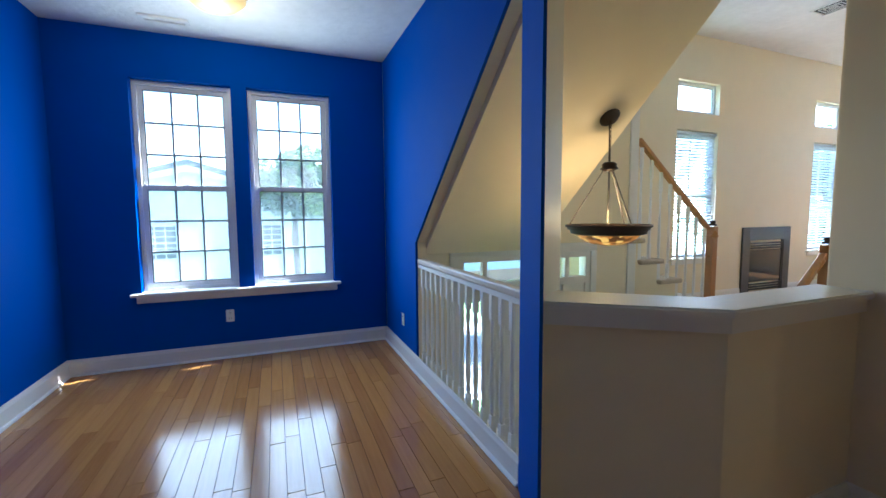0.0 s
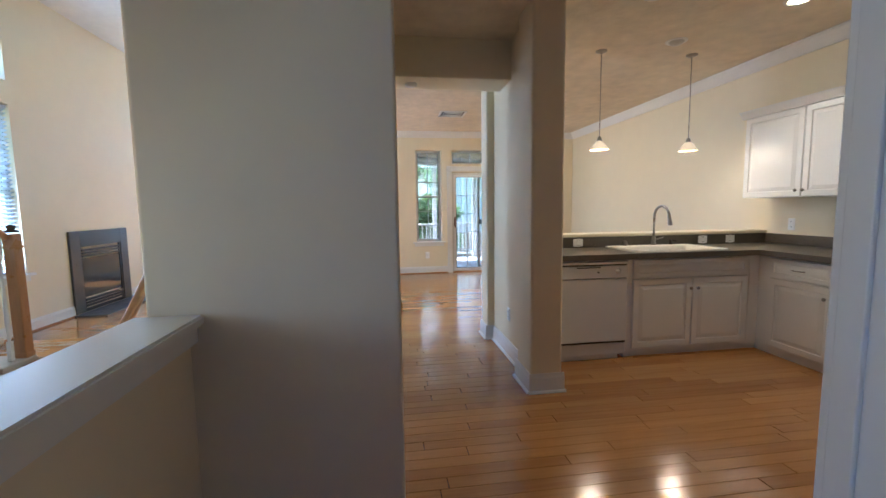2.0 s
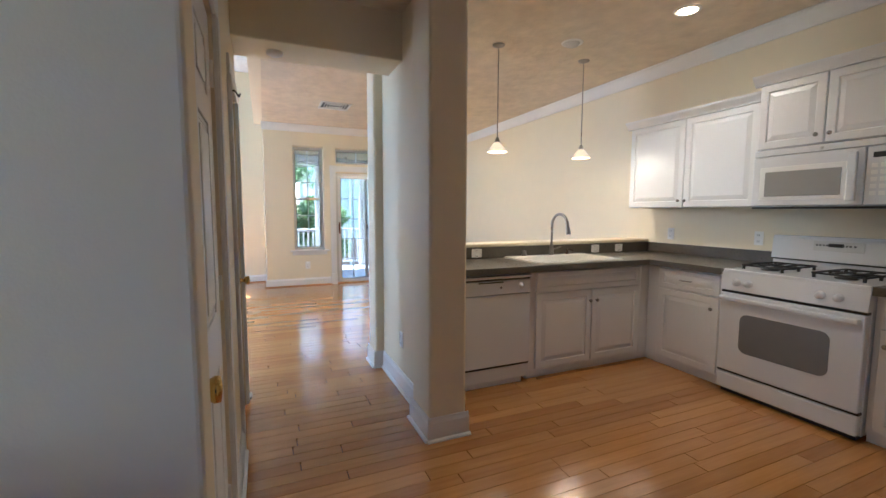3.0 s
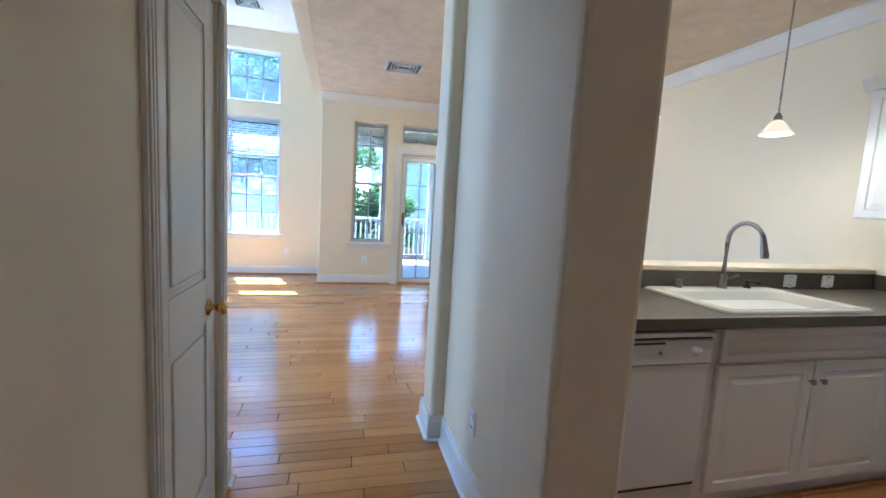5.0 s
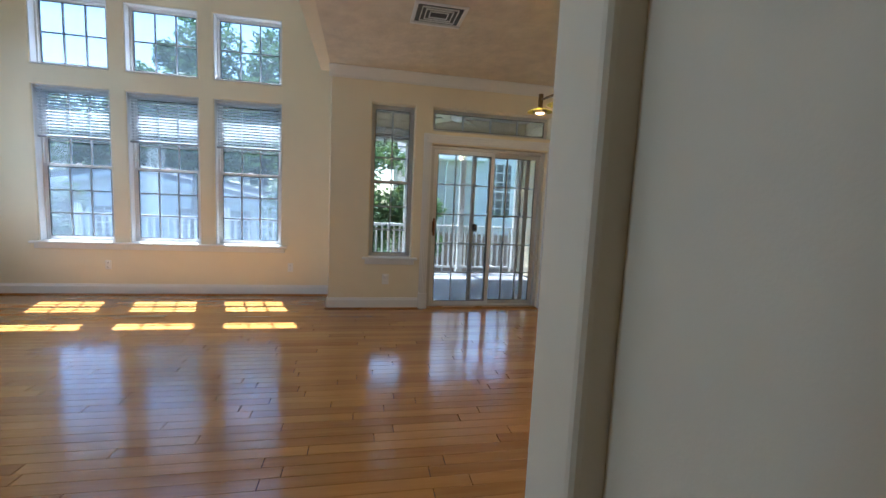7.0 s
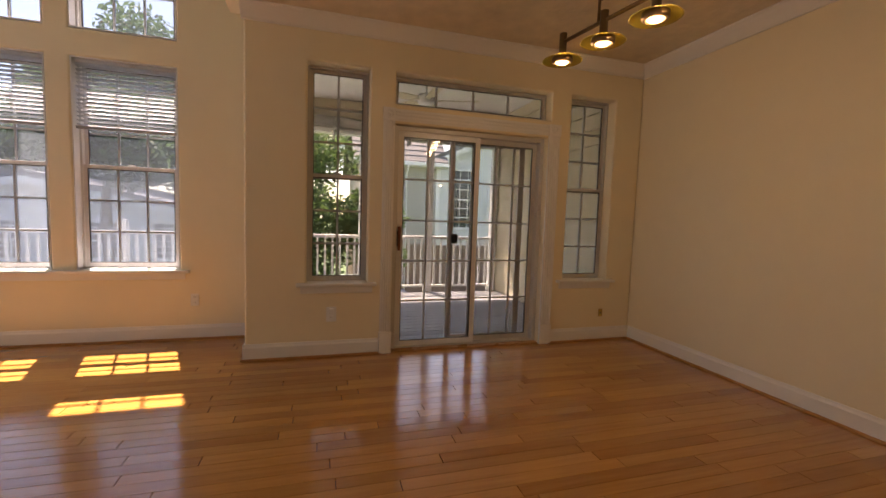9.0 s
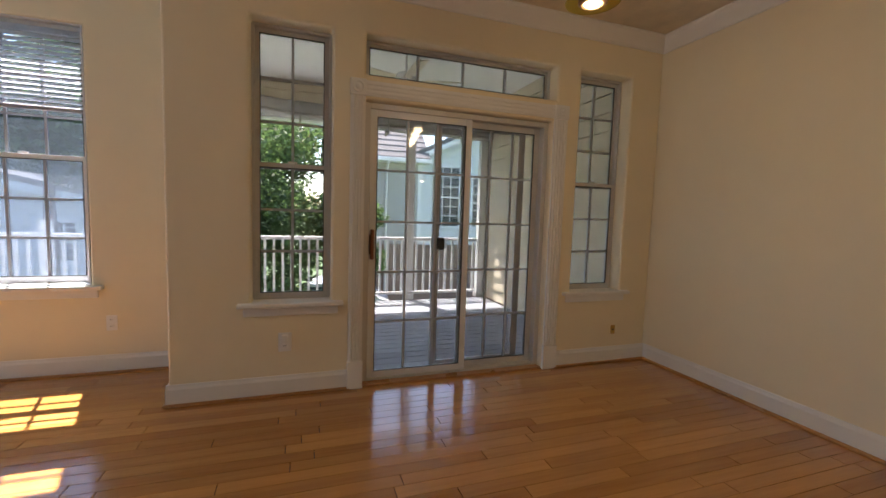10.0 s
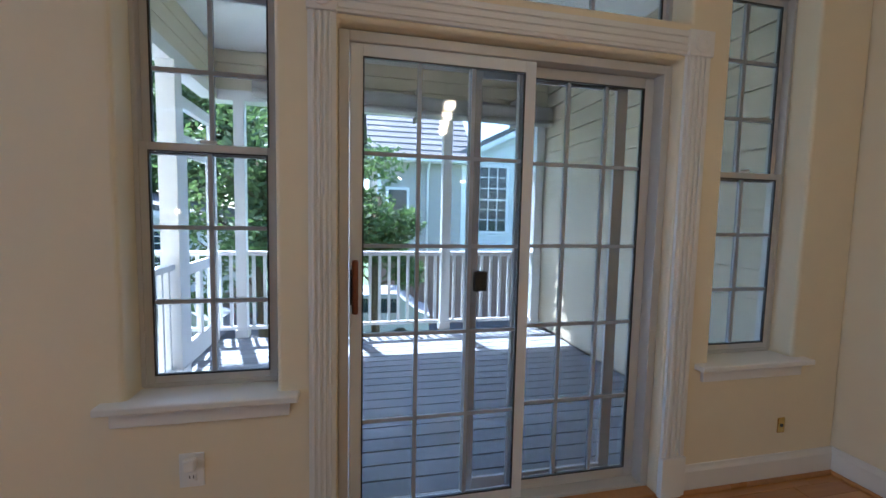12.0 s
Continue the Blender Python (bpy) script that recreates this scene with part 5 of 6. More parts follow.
for k in range(4):
    c = ax * (-0.48 + 0.32 * k)
    T = Matrix.Translation(c)
    h = part("lamp_head", lathe(bmesh.new(), [(0.022, 0.17), (0.022, 0.06), (0.03, 0.045), (0.062, 0.03), (0.062, 0.004), (0.05, -0.004), (0.042, -0.004), (0.042, 0.006)], 22, T), ANTIQUE, dc)
    part("glass_disc", lathe(bmesh.new(), [(0.06, 0.036), (0.115, 0.012), (0.118, 0.008), (0.112, 0.008), (0.06, 0.03)], 32, T), DISC, h, "amber glass disc rim")
    part("bulb", lathe(bmesh.new(), [(0.042, 0.004), (0.03, -0.006), (0.0005, -0.01)], 18, T), GLOWBULB, h)
    lm = c + Vector((7.68, -1.79, 2.17))
    bulb(lm, 0.65, (1.0, 0.72, 0.4), 0.045)
part("bar", tube(bmesh.new(), [tuple(ax * s + Vector((0, 0, 0.12))) for s in (-0.48, 0, 0.48)], 0.011, 8), ANTIQUE, dc)
part("upper_bar", tube(bmesh.new(), [tuple(ax * s + Vector((0, 0, z))) for s, z in ((-0.2, 0.12), (-0.2, 0.24), (-0.1, 0.27), (0.1, 0.27), (0.2, 0.24), (0.2, 0.12))], 0.009, 8), ANTIQUE, dc)
part("stem", rod(bmesh.new(), (0, 0, 0.27), (0, 0, 0.38), 0.009, seg=8), ANTIQUE, dc)
bm = bmesh.new()
for k in range(8):
    z = 0.37 + 0.03 * k
    rod(bm, (-0.01, 0, z), (0.01, 0, z + 0.025), 0.004, seg=6), rod(bm, (0.01, 0, z), (-0.01, 0, z + 0.025), 0.004, seg=6)
part("chain", bm, ANTIQUE, dc)
part("canopy", lathe(bmesh.new(), [(0.0005, 0.60), (0.05, 0.61), (0.065, 0.636), (0.065, 0.639)], 22), ANTIQUE, dc)

DOME = glow("amber_dome", (1.0, 0.68, 0.26), 0.06)
DOME.node_tree.nodes["Principled BSDF"].inputs["Base Color"].default_value = (0.4, 0.26, 0.09, 1)
bl = thing("ceiling_light", pose(-0.12, 3.45, ZB), "round amber glass flush ceiling light", "lamp")
part("base", lathe(bmesh.new(), [(0.21, -0.001), (0.21, -0.02), (0.195, -0.032)], 30), BRASS, bl)
part("glass_dome", lathe(bmesh.new(), [(0.2, -0.02), (0.192, -0.07), (0.14, -0.12), (0.06, -0.143), (0.0005, -0.15)], 30), DOME, bl)

bulb((-0.12, 3.45, ZB - 0.25), 0.8, (1.0, 0.86, 0.66), 0.08)


def vent(m, w, h, n, label):
    """A register on a ceiling, seen from below."""
    v = thing("ceiling_vent", m, label, "vent")
    part("frame", boxes((-w / 2, w / 2, -h / 2, -h / 2 + 0.03, -0.02, -0.001), (-w / 2, w / 2, h / 2 - 0.03, h / 2, -0.012, -0.001), (-w / 2, -w / 2 + 0.03, -h / 2 + 0.03, h / 2 - 0.03, -0.012, -0.001), (w / 2 - 0.03, w / 2, -h / 2 + 0.03, h / 2 - 0.03, -0.012, -0.001), bevel=0.003), WHITE, v)
    part("backing", boxes((-w / 2 + 0.03, w / 2 - 0.03, -h / 2 + 0.03, h / 2 - 0.03, -0.003, -0.001)), BLACK, v)
    if n < 4:
        for k in range(n):
            y = -h / 2 + 0.05 + (h - 0.1) * k / max(n - 1, 1)
            part("slat", boxes((-w / 2 + 0.03, w / 2 - 0.03, y - 0.004, y + 0.002, -0.008, -0.003)), WHITE, v)
        return v
    for a in (0.065, 0.1, 0.135):
        p, q, t = w / 2 - a, h / 2 - a, 0.007
        part("louver_ring", boxes((-p, p, -q, -q + t, -0.014, -0.005), (-p, p, q - t, q, -0.014, -0.005), (-p, -p + t, -q + t, q - t, -0.014, -0.005), (p - t, p, -q + t, q - t, -0.014, -0.005)), WHITE, v)
    return v


vent(pose(7.88, -0.68, ZD, 0, 0, 90), 0.42, 0.38, 5, "white square ceiling air vent")
vent(pose(-0.55, 4.12, ZB), 0.34, 0.13, 3, "white slim ceiling air vent")
vent(pose(6.62, 3.26, ZL, 0, 0, 90), 0.36, 0.3, 5, "white square ceiling air vent")
vent(pose(9.3, 1.25, ZL, 0, 0, 90), 0.36, 0.3, 5, "white square ceiling air vent")
sm = thing("smoke_detector", pose(4.75, 0.2, SOFF), "small round detector on the hall header", "detector")
part("body", lathe(bmesh.new(), [(0.05, -0.001), (0.05, -0.02), (0.03, -0.03), (0.0005, -0.031)], 18), PLATE, sm)

# ---- outdoors, deck side ----
def tree(x, y, z0, h, r, seed, label, n=2600, leaf=0.16, low=0.35):
    rnd = random.Random(seed)
    t = thing("tree", pose(x, y, z0), label, "tree", group="garden trees")
    bm = bmesh.new()
    tube(bm, [(0, 0, 0), (0.05 * h * 0.1, 0, h * 0.25), (-0.03, 0.05, h * 0.5), (0.02, 0, h * 0.8)], 0.018 * h, 8)
    tips = []
    for k in range(16):
        a, z = rnd.uniform(0, 6.28), h * rnd.uniform(low, 0.75)
        q = Vector((math.cos(a), math.sin(a), rnd.uniform(0.3, 0.9))) * r * rnd.uniform(0.55, 0.95)
        rod(bm, (0, 0, z), Vector((0, 0, z)) + q, 0.006 * h, 0.0015 * h, 6)
        tips.append(Vector((0, 0, z)) + q * 0.85)
    part("trunk", bm, BARK, t)
    clumps = [(p, r * rnd.uniform(0.28, 0.45)) for p in tips] + [(Vector((rnd.gauss(0, r * 0.3), rnd.gauss(0, r * 0.3), h * rnd.uniform(low + 0.05, 0.95))), r * rnd.uniform(0.25, 0.42)) for _ in range(14)]
    vs, fs = [], []
    for k in range(n):
        c, cr = clumps[rnd.randrange(len(clumps))]
        d = Vector((rnd.gauss(0, 1), rnd.gauss(0, 1), rnd.gauss(0, 1))).normalized()
        p = c + d * cr * rnd.uniform(0.5, 1.08)
        u = Vector((rnd.gauss(0, 1), rnd.gauss(0, 1), rnd.gauss(0, 0.6))).normalized()
        w = u.cross(Vector((rnd.gauss(0, 1), rnd.gauss(0, 1), rnd.gauss(0, 1)))).normalized()
        s = leaf * rnd.uniform(0.6, 1.3)
        i = len(vs)
        vs += [p - u * s, p + w * s * 0.45, p + u * s, p - w * s * 0.45]
        fs.append((i, i + 1, i + 2, i + 3))
    me = bpy.data.meshes.new("crown")
    me.from_pydata([tuple(v) for v in vs], [], fs)
    me.materials.append(LEAF)
    ob = new("crown", me)
    ob.parent = t
    return t


GZ = -3.0
gm = bmesh.new()
box(gm, -400, 400, -400, 400, GZ - 1, GZ)
tagged(mesh_object("ground", gm, GRASS), "mown lawn reaching the horizon", "ground", kind="structure")
slab("road", 19.5, 27, -80, 80, GZ - 0.1, GZ + 0.02, ASPHALT, "grey asphalt parking lane", "road")
slab("driveway", -30, 30, 8.5, 15, GZ - 0.1, GZ + 0.02, ASPHALT, "grey asphalt street", "road")

DX1, DYS, DYN, DZ = 12.92, -3.40, 0.5, -0.08
# Dark colour makes the gaps between the deck boards read as shade.
slab("deck_frame", XE + 0.25, DX1, DYS, 4.9, DZ - 0.3, DZ - 0.05, BARK, "deck frame darkened so the gaps between boards look shaded", "deck")
deck = thing("deck", Matrix(), "grey painted wooden deck boards", "deck", kind="structure")
nb = int((DX1 - XD - 0.2) / 0.14)
me0 = boxes((0, 0.131, DYS, 4.9, DZ - 0.026, DZ), bevel=0.003)
first = None
for k in range(nb):
    if first is None:
        first = part("deck_board", me0, DECKW, deck)
        first.location = (XD + 0.205, 0, 0)
    else:
        o = new("deck_board", first.data)
        o.parent, o.location = deck, (XD + 0.205 + 0.14 * k, 0, 0)
# lap siding on the side wall
wall("wall_porch_side", "y", DYS - 0.2, DYS - 0.02, XD + 0.2, DX1 + 0.1, -3, 3.2, SIDING)
sw = thing("porch_siding", Matrix(), "beige lap siding on the porch side wall", "siding", kind="structure")
lap = None
for k in range(17):
    z = DZ + 0.03 + 0.182 * k
    if lap is None:
        lap = part("siding_board", prism(bmesh.new(), [(DYS - 0.018, 0.008), (DYS + 0.021, 0.0), (DYS - 0.001, 0.176), (DYS - 0.018, 0.176)], "x", XD + 0.2, DX1 - 0.06), SIDING, sw)
        lap.location = (0, 0, z)
    else:
        o = new("siding_board", lap.data)
        o.parent, o.location = sw, (0, 0, z)
slab("trim_porch_corner", DX1 - 0.06, DX1 + 0.06, DYS - 0.03, DYS + 0.02, DZ, 3.0, PAINTED, "white corner board of the porch", "trim")
# porch roof
slab("porch_ceiling", XD + 0.2, 10.45, DYS - 0.3, 0.235, 3.04, 3.14, PAINTED, "white painted porch ceiling beside the house", "ceiling")
slab("porch_ceiling_outer", 10.452, DX1 + 0.5, DYS - 0.3, DYN + 0.1, 3.04, 3.14, PAINTED, "white painted porch ceiling", "ceiling")
slab("porch_roof", XD + 0.2, DX1 + 0.6, DYS - 0.3, 0.235, 3.15, 3.27, ROOF, "grey shingled porch roof", "roof")
pb = thing("porch_beam", Matrix(), "beige boarded beam with white trim round the porch", "beam", kind="structure")
for z in (2.62, 2.76, 2.90):
    part("beam_board", boxes((DX1 - 0.1, DX1 + 0.06, DYS, DYN, z, z + 0.136), bevel=0.004), SIDING, pb)
part("beam_trim", boxes((DX1 - 0.12, DX1 + 0.08, DYS, DYN, 2.51, 2.62), (10.46, DX1 - 0.12, DYN - 0.1, DYN + 0.06, 2.51, 2.62), bevel=0.004), PAINTED, pb)
for z in (2.62, 2.76, 2.90):
    part("beam_board", boxes((10.46, DX1 - 0.1, DYN - 0.08, DYN + 0.04, z, z + 0.136), bevel=0.004), SIDING, pb)
slab("roof_eave", XE + 0.2, XE + 0.41, DYN + 0.3, 4.7, 3.42 + 0.56, 4.2, PAINTED, "white roof overhang above the living room windows", "roof")
slab("roof_house", XW - 0.6, XE + 0.41, -4.2, 4.7, 4.2, 4.4, ROOF, "grey shingled house roof", "roof")


def post(x, y, z0, z1, w=0.11):
    p = thing("porch_post", pose(x, y, z0), "square white painted porch post", "post", group="porch posts")
    part("shaft", boxes((-w / 2, w / 2, -w / 2, w / 2, 0, z1 - z0), bevel=0.006), PAINTED, p)
    part("foot", boxes((-w / 2 - 0.012, w / 2 + 0.012, -w / 2 - 0.012, w / 2 + 0.012, 0, 0.09), bevel=0.004), PAINTED, p)


def deck_rail(a, b, z, h=0.97):
    a, b = Vector((*a, 0)), Vector((*b, 0))
    d = b - a
    r = thing("deck_railing", Matrix.Translation((a.x, a.y, z)) @ Matrix.Rotation(math.atan2(d.y, d.x), 4, "Z"), "white painted deck railing with square balusters", "railing", group="deck railings")
    n = d.length
    part("top_rail", boxes((0, n, -0.04, 0.04, h - 0.05, h), bevel=0.006), PAINTED, r)
    part("bottom_rail", boxes((0, n, -0.022, 0.022, 0.08, 0.12), bevel=0.004), PAINTED, r)
    k = max(int(n / 0.112), 1)
    for i in range(k):
        x = (i + 0.5) * n / k
        part("baluster", boxes((x - 0.016, x + 0.016, -0.016, 0.016, 0.12, h - 0.05)), PAINTED, r)


XR = DX1 - 0.06
for y in (-3.32, -2.12, -0.98, 0.2):
    post(XR, y, DZ, 2.515)
for a, b in ((-3.26, -2.18), (-2.06, -1.04), (-0.92, 0.14), (0.26, 2.4), (2.4, 4.85)):
    deck_rail((XR, a), (XR, b), DZ)
post(XR, 2.4, DZ, 1.05), post(XR, 4.85, DZ, 1.05)
deck_rail((10.5, DYN - 0.05), (11.62, DYN - 0.05), DZ), post(11.7, DYN - 0.05, DZ, 2.515, 0.14)
# screen door in the porch's side
sdn = thing("screen_door", pose(0, DYN - 0.05, 0), "white porch screen door with panels", "door")
part("door_frame", boxes((11.8, 11.9, -0.03, 0.03, DZ, 2.3), (12.68, 12.78, -0.03, 0.03, DZ, 2.3), (11.9, 12.68, -0.03, 0.03, 2.2, 2.3), bevel=0.004), PAINTED, sdn)
part("leaf", boxes((11.91, 11.99, -0.02, 0.02, DZ + 0.02, 1.9), (12.59, 12.67, -0.02, 0.02, DZ + 0.02, 1.9), (11.99, 12.59, -0.02, 0.02, 1.8, 1.9), (11.99, 12.59, -0.02, 0.02, 0.75, 0.85), (11.99, 12.59, -0.02, 0.02, DZ + 0.02, 0.14), (12.25, 12.33, -0.018, 0.018, 0.14, 0.75), bevel=0.004), PAINTED, sdn)
part("transom", boxes((11.9, 12.68, -0.02, 0.02, 1.92, 1.98), bevel=0.003), PAINTED, sdn)
# porch fan
BLADE = material("pale_maple_blade", (0.62, 0.55, 0.4), 0.4, var=0.1, scale=12)
fan = thing("ceiling_fan", pose(11.15, -1.6, 3.04), "white porch ceiling fan with five pale blades", "fan")
part("canopy", lathe(bmesh.new(), [(0.07, -0.001), (0.065, -0.03), (0.03, -0.05)], 20), PAINTED, fan)
part("rod", rod(bmesh.new(), (0, 0, -0.04), (0, 0, -0.26), 0.014), PAINTED, fan)
part("motor", lathe(bmesh.new(), [(0.03, -0.24), (0.1, -0.26), (0.12, -0.3), (0.11, -0.36), (0.06, -0.39), (0.0005, -0.4)], 26), PAINTED, fan)
for k in range(5):
    bm = boxes((0.16, 0.66, -0.07, 0.07, -0.004, 0.004), bevel=0.003)
    bmesh.ops.rotate(bm, verts=bm.verts, cent=(0, 0, 0), matrix=Matrix.Rotation(radians(13), 3, "X"))
    bmesh.ops.translate(bm, verts=bm.verts, vec=(0, 0, -0.33))
    box(bm, 0.09, 0.19, -0.02, 0.02, -0.338, -0.33)
    bmesh.ops.rotate(bm, verts=bm.verts, cent=(0, 0, 0), matrix=Matrix.Rotation(radians(72 * k + 36), 3, "Z"))
    part("blade", bm, BLADE, fan)
# rolled shade under the porch beam
CANVAS = material("grey_canvas", (0.36, 0.35, 0.34), 0.9, var=0.12, scale=15, bump=0.3)
rs = thing("rolled_shade", pose(DX1 - 0.24, 0, 2.52), "grey rolled-up fabric shade sagging under the porch beam", "shade")
ys = [-3.35 + 0.24 * k for k in range(15)]
part("roll", tube(bmesh.new(), [(0.01 * math.sin(3 * y), y, 0.03 + 0.028 * (y + 3.3) - 0.03 * math.sin(math.pi * (y + 3.35) / 3.36) + 0.008 * math.sin(7 * y)) for y in ys], 0.115, 18), CANVAS, rs)
part("hem", tube(bmesh.new(), [(-0.1, y, -0.055 + 0.03 * (y + 3.3) - 0.035 * math.sin(math.pi * (y + 3.35) / 3.36)) for y in ys], 0.03, 10), CANVAS, rs)
for y in (-2.9, -1.7, -0.5):
    part("strap", boxes((-0.135, 0.135, y - 0.012, y + 0.012, -0.13, 0.2), bevel=0.004), CANVAS, rs)


def house(m, w, d, h, label, wins, mat=SIDING, gable=2.4, brick=1.0):
    """A house whose front looks along -y of its own frame."""
    b = thing("house", m, label, "house", group="neighbouring houses")
    part("wall", boxes((0, w, 0, d, brick, h)), mat, b)
    part("base_wall", boxes((-0.02, w + 0.02, -0.02, d + 0.02, -0.5, brick)), BRICK, b, "red brick base wall")
    n = int((h - brick) / 0.2)
    part("siding_laps", boxes(*[(0.0, w, -0.014, -0.001, brick + 0.2 * k, brick + 0.2 * k + 0.03) for k in range(n)]), mat, b)
    bm = prism(bmesh.new(), [(-0.4, h - 0.05), (w / 2, h + gable), (w + 0.4, h - 0.05), (w + 0.4, h + 0.12), (w / 2, h + gable + 0.2), (-0.4, h + 0.12)], "y", -0.4, d + 0.4)
    part("roof", bm, ROOF, b)
    part("gable", prism(bmesh.new(), [(0, h), (w, h), (w / 2, h + gable)], "y", 0.01, 0.2), mat, b)
    part("rake_trim", prism(bmesh.new(), [(-0.4, h - 0.08), (w / 2, h + gable - 0.03), (w + 0.4, h - 0.08), (w + 0.4, h - 0.3), (w / 2, h + gable - 0.28), (-0.4, h - 0.3)], "y", -0.44, -0.36), PAINTED, b)
    part("corner_board", boxes((-0.03, 0.12, -0.03, 0.0, brick, h), (w - 0.12, w + 0.03, -0.03, 0.0, brick, h)), PAINTED, b)
    for u, z, ww, hh in wins:
        wd = part("window", ring(u, u + ww, -0.06, 0.0, z, z + hh, 0.1), PAINTED, b)
        part("pane", boxes((u + 0.1, u + ww - 0.1, -0.02, -0.005, z + 0.1, z + hh - 0.1)), DARKGLASS, wd)
        part("muntin", boxes(*[(u + 0.1 + (ww - 0.2) * f - 0.02, u + 0.1 + (ww - 0.2) * f + 0.02, -0.04, -0.015, z + 0.1, z + hh - 0.1) for f in (0.333, 0.667)], *[(u + 0.1, u + ww - 0.1, -0.042, -0.018, z + hh * f - (0.05 if f == 0.5 else 0.02), z + hh * f + 0.02) for f in (0.2, 0.35, 0.5, 0.66, 0.82)]), PAINTED, wd)
    return b


PALE = material("pale_grey_siding", (0.66, 0.68, 0.7), 0.6, var=0.05)
FE = Matrix.Rotation(radians(-90), 4, "Z")
GREYSIDE = material("grey_beige_siding", (0.42, 0.4, 0.37), 0.65, var=0.06, scale=2)


def eave_house(m, w, d, h, brick, label, wins):
    """A house whose eave and gutter run along its front."""
    b = thing("house", m, label, "house", group="neighbouring houses")
    part("wall", boxes((0, w, 0, d, brick, h)), GREYSIDE, b)
    part("base_wall", boxes((-0.02, w + 0.02, -0.02, d + 0.02, -0.5, brick)), BRICK, b, "red brick base wall")
    part("siding_laps", boxes(*[(0.0, w, -0.016, -0.001, brick + 0.2 * k, brick + 0.2 * k + 0.03) for k in range(int((h - brick) / 0.2))]), GREYSIDE, b)
    roof = part("roof", prism(bmesh.new(), [(-0.45, h - 0.05), (d / 2, h + 3.9), (d + 0.45, h - 0.05), (d + 0.45, h + 0.1), (d / 2, h + 4.08), (-0.45, h + 0.1)], "x", -0.4, w + 0.3), ROOF, b)
    part("shingle_course", boxes(*[(-0.4, w + 0.3, -0.45 + 0.3 * k, -0.42 + 0.3 * k, h + 0.1 + 0.268 * k, h + 0.14 + 0.268 * k) for k in range(14)]), ROOF, roof)
    part("soffit", boxes((-0.4, w + 0.3, -0.44, 0.0, h - 0.1, h - 0.06)), PAINTED, b)
    part("gutter", boxes((-0.42, w + 0.32, -0.56, -0.45, h - 0.08, h + 0.08), bevel=0.02), PAINTED, b)
    part("downspout", tube(bmesh.new(), [(w * 0.56, -0.5, h - 0.08), (w * 0.56, -0.3, h - 0.25), (w * 0.56, -0.08, h - 0.45), (w * 0.56, -0.08, 0.1)], 0.045, 8), PAINTED, b)
    part("corner_board", boxes((-0.03, 0.12, -0.03, 0.0, brick, h - 0.1), (w - 0.12, w + 0.03, -0.03, 0.0, brick, h - 0.1)), PAINTED, b)
    for u, z, ww, hh in wins:
        wd = part("window", ring(u, u + ww, -0.06, 0.0, z, z + hh, 0.1), PAINTED, b)
        part("pane", boxes((u + 0.1, u + ww - 0.1, -0.02, -0.005, z + 0.1, z + hh - 0.1)), DARKGLASS, wd)
    return b


eave_house(Matrix.Translation((24, -2.0, GZ)) @ FE, 3.4, 8, 6.45, 2.95, "grey sided neighbour house with white gutter and brick base", [(0.3, 3.7, 0.9, 1.7)])
house(Matrix.Translation((24, 15, GZ)) @ FE, 11, 9, 4.0, "pale sided neighbour house among trees", [(1.2, 2.2, 1.2, 1.5), (4.2, 2.2, 1.2, 1.5), (7.2, 2.2, 1.2, 1.5), (9.2, 2.2, 1.2, 1.5)], mat=PALE, gable=1.2)
house(Matrix.Translation((24.3, -5.42, GZ)) @ FE, 7.5, 9, 6.7, "pale blue-grey sided neighbour house", [(0.6, 3.65, 1.35, 2.8), (2.45, 3.65, 1.2, 2.4), (5.2, 3.65, 1.2, 2.4)], mat=PALE, gable=2.0, brick=2.9)
house(Matrix.Translation((-9, 20, GZ)), 12, 9, 4.6, "white sided house across the street", [(1.2, 2.5, 1.3, 1.5), (4.2, 2.5, 1.3, 1.5), (8.2, 2.5, 1.3, 1.5), (2.0, 0.3, 1.3, 1.4), (8.0, 0.3, 1.3, 1.4)], mat=PAINTED, gable=1.8)
house(Matrix.Translation((6, 22, GZ)), 11, 9, 5.4, "pale sided house across the street", [(1.2, 3.0, 1.3, 1.8), (4.2, 3.0, 1.3, 1.8), (8.2, 3.0, 1.3, 1.8)], mat=HOSE)
tree(17.6, 0.9, GZ, 7.0, 1.9, 3, "leafy young maple beside the deck", 11000, 0.09, 0.25)
tree(28.5, 1.2, GZ, 9.5, 3.0, 15, "leafy tree beyond the parking lane", 12000, 0.14, 0.2)
tree(31, 5.7, GZ, 14.2, 4.0, 5, "tall leafy tree behind the deck", 24000, 0.18)
tree(31.5, 10.6, GZ, 12.6, 3.0, 16, "tall leafy tree behind the deck", 20000, 0.18)
tree(33, 15.0, GZ, 9.3, 3.4, 7, "leafy tree behind the pale house", 12000, 0.16)
tree(18.8, 5.0, GZ, 7.6, 1.9, 17, "leafy garden tree below the deck railing", 14000, 0.11, 0.6)
tree(17.5, 8.2, GZ, 4.2, 1.3, 8, "small leafy garden tree", 3000, 0.13)
tree(17.2, -1.55, GZ, 5.9, 1.05, 12, "small leafy tree below the deck", 8000, 0.075, 0.45)
tree(0.9, 16.5, GZ, 7.0, 1.5, 9, "leafy street tree outside the blue room", 6000, 0.13, 0.62)
tree(9.5, 12.5, GZ, 7.5, 2.4, 10, "leafy street tree beside the road", 3000, 0.17)
tree(-7.5, 16, GZ, 6.5, 2.0, 11, "leafy street tree beside the road", 2400, 0.17)


